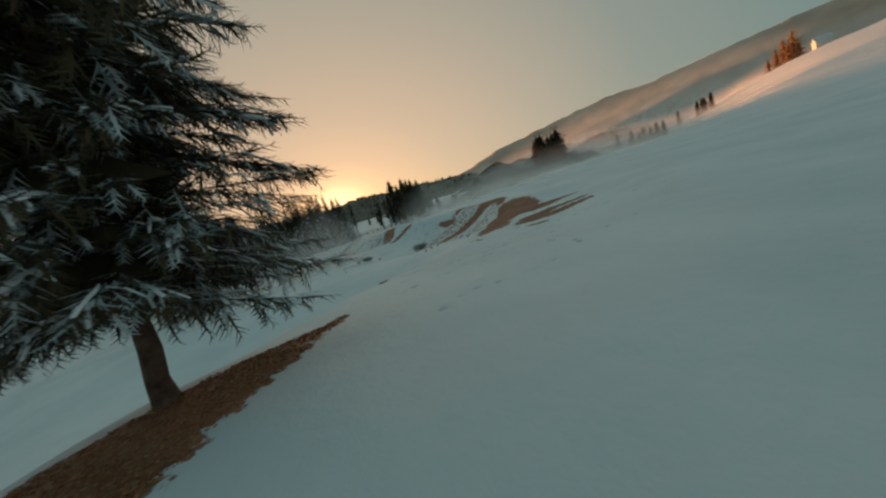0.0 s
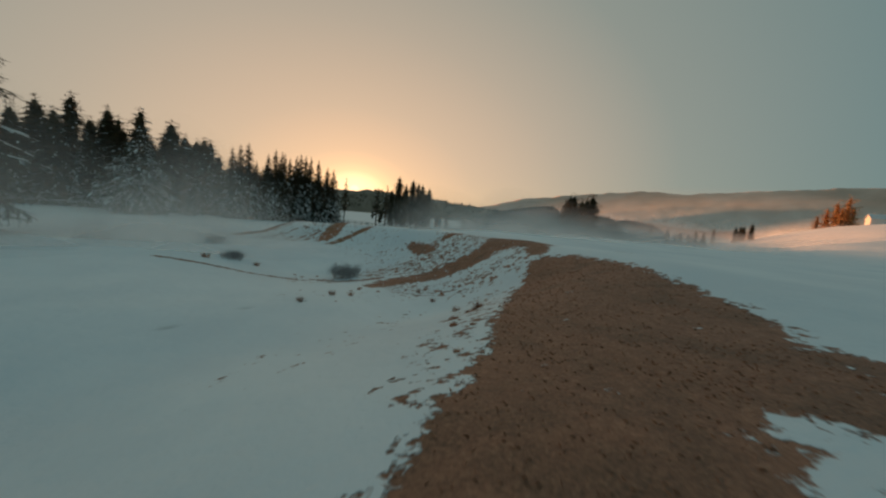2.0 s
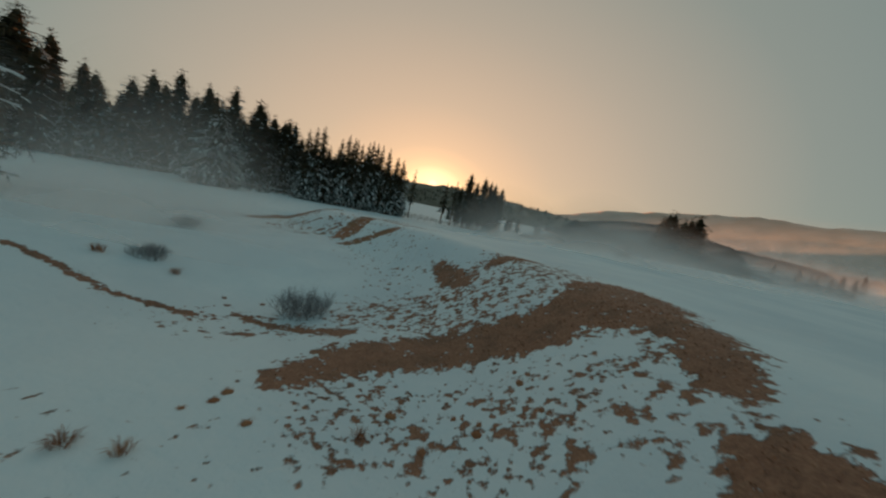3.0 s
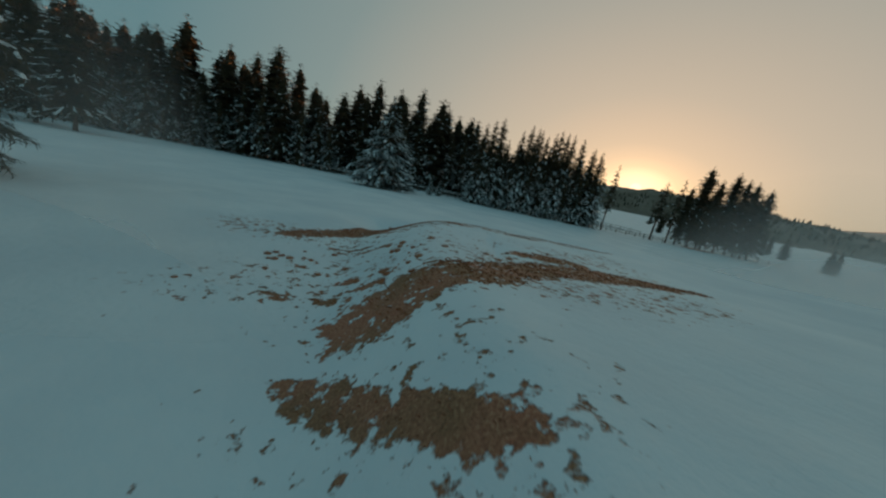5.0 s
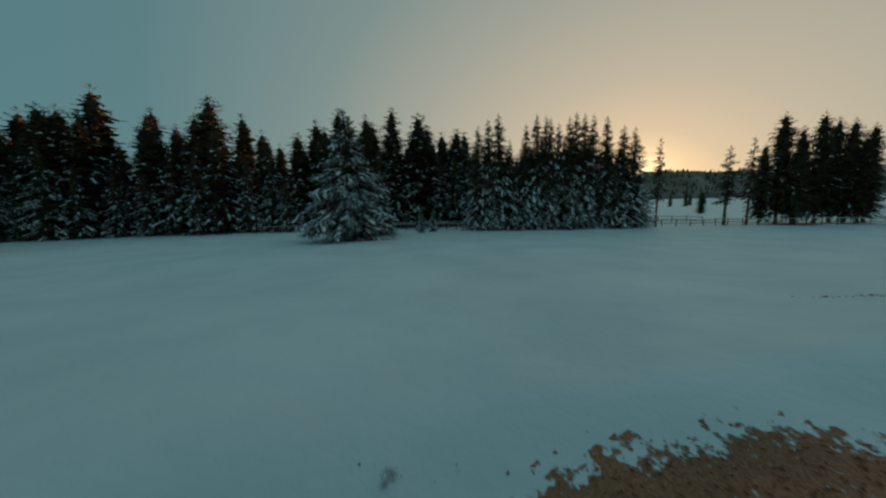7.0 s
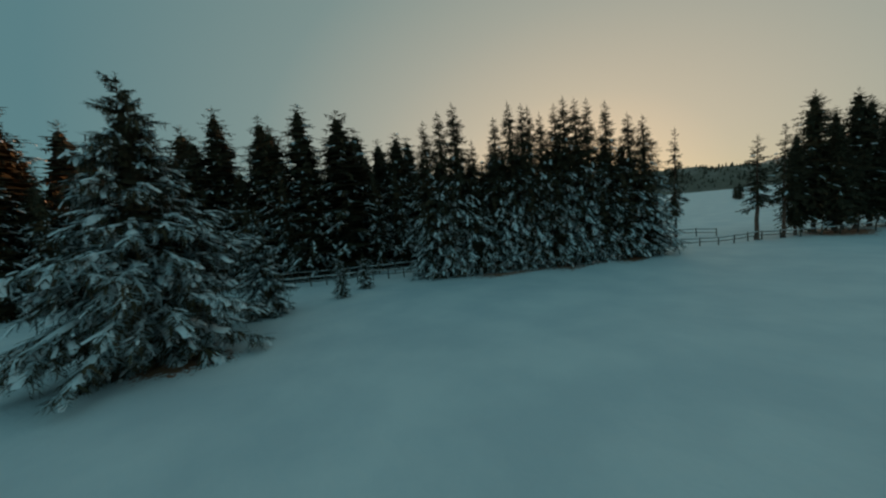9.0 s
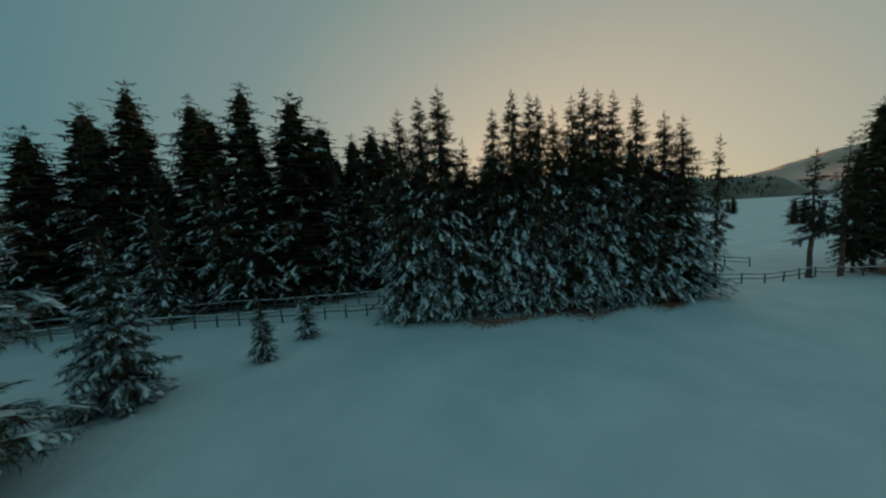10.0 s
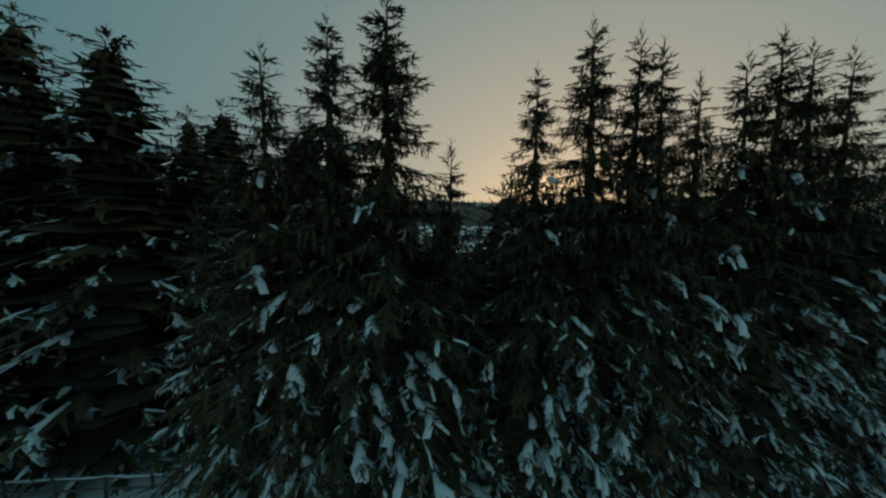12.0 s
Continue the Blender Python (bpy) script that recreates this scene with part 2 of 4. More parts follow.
def stretch(x, y, chain, soft):
    """Over 0.5 inside a chain of (x, y, half width), falling to 0 over soft metres past its edge."""
    best = np.zeros_like(x)
    for (ax, ay, aw), (bx, by, bw) in zip(chain, chain[1:]):
        dx, dy = bx - ax, by - ay
        t = np.clip(((x - ax) * dx + (y - ay) * dy) / (dx * dx + dy * dy), 0, 1)
        d = np.hypot(x - ax - t * dx, y - ay - t * dy)
        best = np.maximum(best, np.clip(0.5 + 0.5 * (aw + (bw - aw) * t - d) / soft, 0, 1))
    return best


# stretches of thawed grass, bank by bank
FIRST_BANK = [
    [(-4.2, -2.0, 0.8), (-3.4, 0.0, 0.8), (-2.95, 2.0, 0.75), (-2.5, 3.6, 0.5), (-2.27, 4.7, 0.22), (-2.22, 5.4, 0.06)],
    [(-2.25, 8.6, 0.06), (-2.4, 9.6, 0.1), (-2.5, 10.2, 0.05)],
]
SECOND_BANK = [
    [(1.3, 15.0, 0.25), (1.9, 16.0, 0.85), (2.2, 17.4, 0.95), (2.9, 19.0, 1.15), (3.9, 20.5, 1.8), (4.2, 22.5, 1.6), (4.5, 24.5, 1.35), (4.6, 26.0, 0.8), (4.4, 26.9, 0.35)],
    [(3.6, 18.9, 0.7), (4.9, 18.5, 0.85), (6.0, 18.4, 0.5), (7.1, 18.3, 0.15)],
    [(3.0, 14.7, 0.3), (3.8, 15.6, 0.7), (5.0, 16.3, 0.5), (6.8, 16.3, 0.2)],
    [(3.4, 14.8, 0.4), (4.6, 14.9, 0.5), (6.4, 15.3, 0.3)],
    [(2.3, 14.15, 0.04), (2.7, 13.8, 0.1)],
    [(3.1, 13.5, 0.15), (3.7, 13.5, 0.2)],
    [(0.55, 13.75, 0.04), (0.72, 13.72, 0.06)],
    [(0.52, 13.4, 0.03), (0.9, 13.5, 0.06)],
    [(0.84, 13.2, 0.07), (0.98, 13.1, 0.1)],
    [(2.0, 22.8, 0.1), (2.25, 24.2, 0.13)],
]
THIRD_BANK = [
    [(-1.3, 27.6, 0.4), (-0.8, 28.9, 0.75), (0.6, 29.9, 0.8), (2.2, 30.2, 0.8), (3.6, 30.6, 1.05), (4.4, 32.0, 1.45), (4.6, 33.2, 0.8)],
    [(3.9, 31.0, 0.9), (4.8, 29.4, 0.7), (4.6, 28.0, 0.4)],
    [(-1.1, 35.5, 0.25), (-0.1, 34.0, 0.5), (0.4, 33.5, 0.3)],
    [(1.0, 34.6, 0.35), (2.2, 35.8, 0.4)],
    [(-10.3, 28.4, 0.12), (-6.5, 28.4, 0.15), (-4.8, 29.1, 0.14)],
    [(-4.4, 29.8, 0.18), (-3.0, 29.8, 0.22), (-1.8, 30.1, 0.3)],
    [(-3.5, 28.7, 0.14), (-3.2, 29.1, 0.1)],
    [(7.5, 27.9, 0.12), (9.1, 28.5, 0.12)],
    [(-7.4, 38.9, 0.22), (-4.7, 39.4, 0.25)],
]
FOURTH_BANK = [
    [(-7.9, 40.4, 0.9), (-7.4, 42.0, 0.75), (-7.7, 43.6, 0.6), (-7.9, 45.4, 0.75), (-7.2, 47.6, 0.85), (-6.0, 49.6, 0.55), (-5.2, 51.4, 0.3)],
    [(-9.4, 46.3, 0.3), (-8.9, 47.2, 0.45), (-8.2, 48.0, 0.5)],
    [(-10.6, 39.4, 0.14), (-10.3, 39.6, 0.16)],
    [(-9.95, 40.2, 0.15), (-9.5, 40.5, 0.17)],
    [(-9.6, 41.0, 0.15), (-9.2, 41.2, 0.12)],
    [(-10.7, 41.0, 0.12), (-10.4, 41.3, 0.14)],
    [(-14.1, 42.3, 0.12), (-13.2, 43.2, 0.16)],
    [(-13.5, 42.4, 0.1), (-12.0, 43.3, 0.1)],
]
FIFTH_BANK = [
    [(-16.1, 41.6, 0.45), (-16.2, 44.0, 0.8), (-16.1, 46.0, 1.6), (-15.9, 48.0, 1.7), (-15.8, 50.0, 1.7), (-15.6, 52.0, 1.75), (-14.8, 53.6, 1.3), (-12.9, 55.2, 0.7), (-11.0, 56.6, 0.3)],
    [(-12.9, 50.9, 0.2), (-12.3, 51.8, 0.3)],
    [(-14.0, 51.3, 0.16), (-12.9, 52.9, 0.15), (-11.8, 54.2, 0.15), (-10.6, 55.8, 0.1)],
    [(-13.8, 47.3, 0.2), (-13.4, 47.9, 0.28)],
    [(-12.4, 52.4, 0.08), (-10.9, 54.4, 0.1), (-10.2, 56.9, 0.08)],
    [(-15.4, 63.2, 0.12), (-13.9, 63.6, 0.12)],
]
UNDER_TREES = [
    [(-48.1, 87.2, 1.25), (-39.9, 93.6, 1.25), (-31.7, 102.5, 1.1)],
    [(-48.5, 65.8, 2.6), (-48.1, 66.1, 2.6)],
    [(-51.8, 72.3, 0.8), (-51.6, 72.4, 0.8)],
    [(-19.0, 118.5, 1.8), (-8.0, 127.5, 1.8)],
]
# where single tufts and flecks of grass come through: a chain, how far it fades, how dense
NEAR_FLECKS = [
    ([(1.4, 18.5, 0.3), (2.5, 25.5, 0.4)], 1.2, 0.41),
    ([(3.0, 17.2, 0.4), (4.6, 17.6, 0.5)], 1.5, 0.35),
    ([(0.2, 27.4, 0.8), (3.6, 27.8, 0.9)], 1.8, 0.44),
    ([(-1.6, 31.8, 1.0), (0.8, 32.4, 1.6), (2.2, 34.5, 1.4)], 2.5, 0.47),
    ([(-3.2, 30.2, 0.8), (-4.5, 28.6, 0.5)], 2.0, 0.40),
    ([(-1.2, 34.0, 1.2), (-5.5, 39.0, 1.4)], 2.8, 0.35),
    ([(-2.5, 25.0, 0.6), (0.0, 26.2, 0.6)], 2.0, 0.3),
    ([(-1.0, 20.0, 0.5), (0.8, 24.0, 0.5)], 2.0, 0.3),
]
FAR_FLECKS = [
    ([(-9.0, 40.8, 0.9), (-12.0, 41.2, 0.7)], 2.5, 0.40),
    ([(-8.4, 42.0, 0.5), (-9.2, 45.0, 0.5)], 1.8, 0.41),
    ([(-6.6, 43.0, 0.6), (-5.2, 47.0, 0.8)], 2.0, 0.42),
    ([(-17.8, 40.6, 0.9), (-15.6, 42.6, 0.7), (-14.3, 43.2, 0.3)], 2.0, 0.43),
    ([(-12.6, 43.6, 1.2), (-10.8, 46.0, 0.7)], 2.8, 0.335),
    ([(-9.6, 48.2, 0.6), (-8.6, 50.5, 0.7)], 2.0, 0.42),
    ([(-14.2, 45.0, 0.5), (-13.7, 48.5, 0.5), (-12.6, 52.0, 0.5)], 1.9, 0.47),
    ([(-11.5, 39.0, 1.0), (-9.5, 43.5, 1.0)], 3.0, 0.39),
    ([(-6.0, 50.0, 1.0), (-9.5, 53.0, 0.6)], 2.0, 0.39),
    ([(-12.1, 48.2, 0.05), (-10.7, 46.6, 0.05), (-9.2, 45.2, 0.05)], 0.4, 0.36),
    ([(-17.6, 46.5, 0.5), (-17.6, 50.5, 0.6)], 2.0, 0.35),
]


def thaw(x, y):
    m = np.zeros_like(x)
    for bank, soft, most in ((FIRST_BANK, 0.28, 0.9), (SECOND_BANK, 0.5, 0.82), (THIRD_BANK, 0.75, 0.74), (FOURTH_BANK, 0.9, 0.68), (FIFTH_BANK, 0.8, 0.72)):
        for chain in bank:
            m = np.maximum(m, np.minimum(most, stretch(x, y, chain, min(soft, 0.12 + 0.6 * max(c[2] for c in chain)))))
    for chain in UNDER_TREES:
        m = np.maximum(m, stretch(x, y, chain, 0.9))
    for chain, soft, dense in NEAR_FLECKS + FAR_FLECKS:
        m = np.maximum(m, dense * np.clip(2 * stretch(x, y, chain, soft), 0, 1))
    return m


TRAIL = [(-12.1, 48.2), (-11.3, 47.0), (-10.7, 46.6), (-10.2, 46.2), (-9.2, 45.2)]


def lines(core, step, grow, far):
    """Grid lines: even over core, then wider and wider out to far."""
    inner = list(np.arange(core[0], core[1] + 1e-6, step))
    d, lo, hi = step, [], []
    p = core[0]
    while p > -far:
        d *= grow
        p -= d
        lo.append(p)
    d, p = step, core[1]
    while p < far:
        d *= grow
        p += d
        hi.append(p)
    return np.array(lo[::-1] + inner + hi)


STEPS = []
rng = random.Random(5)
for ax, ay, bx, by, n, w in [(-1.7, 8.8, -0.2, 9.7, 12, 0.08), (-0.6, 8.9, 0.2, 9.3, 8, 0.08), (0.0, 9.1, 1.2, 9.5, 8, 0.12), (-0.3, 8.5, 0.9, 8.8, 8, 0.1), (0.3, 10.2, 4.4, 13.2, 16, 0.15), (3.6, 12.6, 7.4, 13.0, 8, 0.5), (-0.9, 4.2, 1.5, 5.6, 8, 0.1), (1.5, 5.6, 4.4, 8.0, 6, 0.25), (-1.8, 6.2, 0.8, 8.4, 12, 0.5), (0.2, 8.2, 2.0, 11.2, 12, 0.35), (1.4, 10.6, 4.2, 13.6, 13, 0.3), (2.2, 6.6, 3.0, 10.0, 8, 0.5), (-0.4, 12.0, 1.2, 14.6, 10, 0.5), (-3.0, 14.4, 0.2, 16.8, 6, 0.9), (-3.4, 22.0, 0.4, 24.6, 5, 0.6), (3.0, 12.0, 6.0, 15.0, 8, 0.8)]:
    for k in range(n):    # footprints across the snow, in loose lines
        f = (k + rng.uniform(-0.35, 0.35)) / (n - 1)
        ln = math.hypot(bx - ax, by - ay)
        u = rng.gauss(0, w)
        STEPS.append((ax + (bx - ax) * f - (by - ay) / ln * u, ay + (by - ay) * f + (bx - ax) / ln * u, rng.uniform(0.06, 0.13) * (0.75 if ay < 6 else 1.0)))


def build_ground():
    gx, gy = lines((-19, 9), 0.2, 1.13, 2500), lines((3, 55), 0.2, 1.13, 2500)
    # closer lines where the footprints are
    gx = np.union1d(gx[(gx < -2.6) | (gx > 5.0)], np.arange(-2.6, 5.0, 0.09))
    gy = np.union1d(gy[(gy < 3.6) | (gy > 13.8)], np.arange(3.6, 13.8, 0.09))
    X, Y = np.meshgrid(gx, gy)
    Z = relief(X, Y)
    T = thaw(X, Y)
    W = np.zeros_like(X)
    for sx, sy, r in STEPS:      # each footprint: a dent with a slight rim, trodden to wet slush
        near = np.nonzero((np.abs(X - sx) < 0.5) & (np.abs(Y - sy) < 0.5))
        turn, long = rng.uniform(0, 3.14), rng.uniform(1.0, 1.5)
        dx, dy = X[near] - sx, Y[near] - sy
        u, v = (dx * math.cos(turn) + dy * math.sin(turn)) / long, (dy * math.cos(turn) - dx * math.sin(turn)) * long
        q = np.hypot(u, v) / (0.58 * r)
        Z[near] += -0.05 * np.exp(-q ** 4) + 0.012 * np.exp(-((q - 1.5) / 0.35) ** 2)
        W[near] = np.maximum(W[near], rng.uniform(0.45, 1.0) * np.exp(-q ** 3))
    groove = 2 * stretch(X, Y, [(x, y, 0.0) for x, y in TRAIL], 0.45)
    Z = Z - 0.12 * groove + 0.04 * np.exp(-((groove - 0.45) / 0.25) ** 2)       # a narrow trail pressed into the snow
    w, h = len(gx), len(gy)
    idx = np.arange(w * h).reshape(h, w)
    quads = np.stack([idx[:-1, :-1], idx[:-1, 1:], idx[1:, 1:], idx[1:, :-1]], -1).reshape(-1, 4)
    me = bpy.data.meshes.new("ground")
    me.vertices.add(w * h)
    me.vertices.foreach_set("co", np.stack([X, Y, Z], -1).ravel())
    me.loops.add(quads.size)
    me.loops.foreach_set("vertex_index", quads.ravel())
    me.polygons.add(len(quads))
    me.polygons.foreach_set("loop_start", np.arange(0, quads.size, 4))
    me.polygons.foreach_set("use_smooth", np.ones(len(quads), dtype=bool))
    at = me.attributes.new("thaw", "FLOAT", "POINT")
    at.data.foreach_set("value", T.ravel().astype(np.float32))
    dr = me.attributes.new("dryness", "FLOAT", "POINT")
    dr.data.foreach_set("value", np.maximum(smooth(36, 40, Y) * (1 - 0.35 * smooth(-11, -13.5, X)), 0.8 * smooth(14, 8, Y)).ravel().astype(np.float32))
    tr = me.attributes.new("trodden", "FLOAT", "POINT")
    tr.data.foreach_set("value", W.ravel().astype(np.float32))
    me.materials.append(M_MEADOW)
    me.update(calc_edges=True)
    tagged(new("ground", me), "snow-covered meadow with thawed patches of brown grass", "ground", kind="structure")


build_ground()


def ground_z(x, y):
    return float(relief(np.float64(x), np.float64(y)))


# ---- hills in the distance ----
def ridge(name, label, mat, dist, depth, profile, base, rough_h, seed):
    """A long hill round the meadow whose skyline follows (azimuth, elevation) pairs."""
    azs = np.arange(profile[0][0], profile[-1][0] + 0.01, 0.35)
    el = np.interp(azs, [p[0] for p in profile], [p[1] for p in profile])
    rows = np.linspace(-1, 1, 13)
    verts, faces = [], []
    noise.seed_set(seed)
    for i, a in enumerate(azs):
        crest = dist * math.tan(radians(el[i])) + 4
        for r in rows:
            d = dist + r * depth
            up = math.cos(r * math.pi / 2) ** 1.2 if abs(r) < 0.999 else 0.0
            p = polar(a, d)
            bump = rough_h * noise.fractal(Vector((p.x / 70, p.y / 70, seed)), 1.0, 2.0, 5)
            verts.append(Vector((p.x, p.y, base + (crest - base) * up + bump * (0.3 + 0.4 * up))))
    n = len(rows)
    for i in range(len(azs) - 1):
        for j in range(n - 1):
            faces.append((i * n + j, (i + 1) * n + j, (i + 1) * n + j + 1, i * n + j + 1))
    tagged(new(name, mesh_of(name, verts, faces, mat, True)), label, "hill", kind="structure")


NEAR_RIDGE = [(-9.5, 0.5), (-6.5, 2.3), (-3, 2.8), (3, 3.3), (9, 3.5), (13, 4.0), (15.5, 4.05), (17, 3.6), (20, 3.5), (35, 4.0), (60, 4.2), (100, 3.5), (150, 2.0)]
FAR_HILL = [(-170, 3.0), (-120, 4.5), (-90, 6.0), (-65, 7.4), (-55, 7.5), (-43, 7.2), (-34, 6.6), (-28, 6.8), (-22, 6.2), (-18.5, 5.8), (-14, 5.2), (-10.4, 4.7), (-8, 3.9), (-6, 3.3), (-2, 2.6), (8, 2.4), (40, 3.0), (100, 3.4), (190, 3.0)]
ridge("backdrop_hill", "long mountain ridge with evening haze painted into its colour", M_HILL, 1650, 420, FAR_HILL, 0.0, 9, 3)
ridge("backdrop_ridge", "low dark wooded ridge beyond the fields", M_RIDGE, 1100, 180, NEAR_RIDGE, 2.0, 9, 9)


# ---- spruces ----
def spruce_arrays(seed, H, R, base, whorl, per, twigs, snow, frost, droop=0.35, spire=0.0, width=1.0, feather=4, taper=0.85, tips=1.0, fade=0.9, fine=1.0, lift=0.0, stem=1.0, ragged=0.0, crest=0.0, curtain=0.55, hang=0.0, core=0.55, point=2.1, sparse=0.0, frost_fade=3.0, rimed=0.0):
    """Trunk, needle, snow and frost arrays of one spruce, foot at the origin.
    base: height of the lowest branches; spire: share of the height with short branches; snow: 0 to 1; frost: snow on the low twigs;
    crest: 0 to 1, how much closer and finer the upper whorls stand; hang: how far the snow clumps slump down at the branch ends;
    core: share of the crown's breadth that is closed by dense inner twigs;
    point: how fast the top widens; sparse: 0 to 1, how open the top is;
    frost_fade: how quickly the frost thins out upwards; rimed: share of the low hanging twigs that are white all over."""
    rg = np.random.default_rng(seed)
    needles, flakes, rime = (([], [], [0]) for _ in range(3))
    lean = rg.uniform(-0.012, 0.012, 2) * H
    up = np.array([0, 0, 1.0])

    def axis(h):
        return np.array([lean[0] * (h / H) ** 2, lean[1] * (h / H) ** 2, h])

    def put(store, verts, faces):
        o = store[2][0]
        store[0].append(verts)
        store[1].extend([tuple(i + o for i in f) for f in faces])
        store[2][0] = o + len(verts)

    def frond(p, d, ln, wd, nrm, sink=0.25, count=feather, store=needles):
        """A twig: a narrow folded blade with a comb of small pointed sprays to both sides."""
        side = np.cross(d, nrm)
        side /= np.linalg.norm(side) + 1e-9
        m = p + d * ln * 0.4
        verts = [p, m + side * wd - nrm * wd * sink, p + d * ln, m - side * wd - nrm * wd * sink]
        faces = [(0, 1, 2), (0, 2, 3)]
        for q in range(count):
            sg = 1 if q % 2 else -1
            f = 0.05 + 0.85 * (q + rg.random()) / count
            dd = d * rg.uniform(0.5, 0.9) + side * sg * rg.uniform(0.5, 0.9) - nrm * rg.uniform(-0.05, 0.4)
            r = p + d * ln * f
            w = d * wd * 0.55
            o = len(verts)
            verts += [r - w, r + w, r + dd * ln * (0.55 - 0.3 * f)]
            faces.append((o, o + 1, o + 2))
        put(store, verts, faces)

    def pad(pts, wd, th):
        """A lumpy cushion of snow along a few points, fuller towards its outer end."""
        n = len(pts)
        verts, faces = [], []
        for i, p in enumerate(pts):
            d = pts[min(i + 1, n - 1)] - pts[max(i - 1, 0)]
            sd = np.array([-d[1], d[0], 0.0])
            sd /= np.linalg.norm(sd) + 1e-9
            k = (0.3 + 0.75 * ((i + 0.5) / n) ** 0.7 if i < n - 1 else 0.55) * rg.uniform(0.7, 1.25)
            p = p + sd * wd * rg.normal(0, 0.3)
            verts += [p + sd * wd * k - up * th * rg.uniform(0.3, 0.7), p + sd * wd * k * 0.45 + up * th * k * 0.7, p - sd * wd * k * 0.5 + up * th * k * 0.6, p - sd * wd * k - up * th * rg.uniform(0.3, 0.7)]
        for i in range(n - 1):
            q, r = 4 * i, 4 * i + 4
            faces += [(q + c, q + c + 1, r + c + 1, r + c) for c in range(3)]
        faces += [(0, 3, 2, 1), (4 * n - 4, 4 * n - 3, 4 * n - 2, 4 * n - 1)]
        put(flakes, verts, faces)

    def profile(t):
        prof = min((1 - t) ** taper, point * (1 - t)) * min(1.0, 0.72 + 1.6 * t)
        if spire and t > 1 - spire:
            prof *= 0.74 - 0.2 * (t - 1 + spire) / spire
        return prof

    if core:
        tiers = max(8, int((H - base) / 0.45))
        verts, faces = [], []
        for j in range(tiers):
            t = 0.02 + 0.93 * j / tiers
            for ring in (0, 1):      # each tier flares out and hangs over the next one down
                z = base + (H - base) * (t + (0.6 / tiers if ring else -0.35 / tiers))
                for c in range(9):
                    r = R * profile(t) * core * (1 - 0.8 * sparse * t) * (0.35 if ring else 1.0) * rg.uniform(0.4, 1.3)
                    w = 6.283 * (c + 0.5 * (j % 2)) / 9 + rg.uniform(-0.2, 0.2)
                    verts.append(axis(max(z, 0.1)) + np.array([math.cos(w) * r, math.sin(w) * r, rg.uniform(-0.12, 0.12)]))
            o = 18 * j
            faces += [(o + c, o + (c + 1) % 9, o + 9 + (c + 1) % 9, o + 9 + c) for c in range(9)]
        put(needles, verts, faces)
    h = base
    while h < H - 0.7:
        t = (h - base) / (H - base)
        prof = profile(t)
        count = max(3, round(per * (0.75 + 0.5 * rg.random()) * (1 - 0.35 * t * (1 - crest))))
        a0 = rg.uniform(0, 6.28)
        slim = width * (1 - 0.5 * crest * t)
        for k in range(count):
            az = a0 + 6.283 * k / count + rg.uniform(-0.45, 0.45)
            spread = ragged * (1 - 0.4 * crest * t)
            L = R * prof * rg.uniform(0.62 + 0.25 * t * crest - spread, 1.12 + spread) + 0.1
            e0 = lift - 0.18 - 0.15 * rg.random() + (0.6 - 0.3 * crest) * t ** 2 + rg.uniform(-0.7, 0.7) * spread
            dr = droop * rg.uniform(0.5, 1.4) * (1 - t)
            out = np.array([math.cos(az), math.sin(az), 0.0])
            across = np.array([-out[1], out[0], 0.0])
            bend = rg.uniform(-0.12, 0.12)
            hh = h + rg.uniform(-0.9, 0.9) * whorl * (1 + 4 * spread)
            p0 = axis(max(hh, 0.2))

            def spine(q):
                return p0 + out * (L * q * (1 - 0.12 * q)) + across * (L * bend * q * q) + up * (L * (e0 * q - dr * q * q + dr * 0.6 * q ** 3))

            n = max(4, int(twigs * (0.45 + 0.55 * L / R) * (1 + 0.9 * crest * t)))
            for i in range(n):
                s = 0.12 + 0.88 * (i + rg.random() * 0.7) / n
                p = spine(s)
                tan = spine(min(s + 0.05, 1.05)) - p
                tan /= np.linalg.norm(tan) + 1e-9
                side = across * (1 if i % 2 else -1)
                w = rg.uniform(0.45, 1.0)
                d = tan * w + side * (1.15 - w) + up * rg.uniform(-0.4, 0.15)
                d /= np.linalg.norm(d)
                ln = (0.3 * L * (1 - 0.75 * s) + 0.24 * min(1.0, 0.25 + 0.6 * L)) * rg.uniform(0.6, 1.35) * (0.5 + 0.5 * fine)
                cold = min(1.0, frost * (1 - t) ** frost_fade) * rimed
                frond(p, d, ln, (0.022 + 0.05 * ln) * slim, up, 0.35, store=rime if rg.random() < 0.5 * cold * s else needles)
                if rg.random() < curtain + 0.25 * crest * t and t < 0.85 + 0.1 * crest:
                    d2 = out * rg.uniform(-0.1, 0.5) + side * rg.uniform(0, 0.4) - up * rg.uniform(0.6, 1.2)
                    d2 /= np.linalg.norm(d2)
                    frond(p + d * ln * 0.4, d2, ln * rg.uniform(0.5, 0.95), (0.02 + 0.045 * ln) * slim, out, 0.1, store=rime if rg.random() < cold else needles)
                if frost and rg.random() < frost * (1 - t) ** frost_fade * (0.35 + 0.65 * s):
                    q = p + d * ln * rg.uniform(0.05, 0.3) + up * (0.03 + 0.05 * fine)
                    if rg.random() < 0.85:
                        frond(q, d - up * 0.12, ln * rg.uniform(0.5, 0.8), (0.025 + 0.045 * ln) * fine, up, 0.5, min(feather, 6), rime)
                    else:
                        pad([q, q + d * ln * 0.3 - up * 0.02, q + d * ln * 0.5 - up * 0.06], (0.05 + 0.05 * ln) * fine, 0.05 * fine)
            half = spine(0.55) - p0
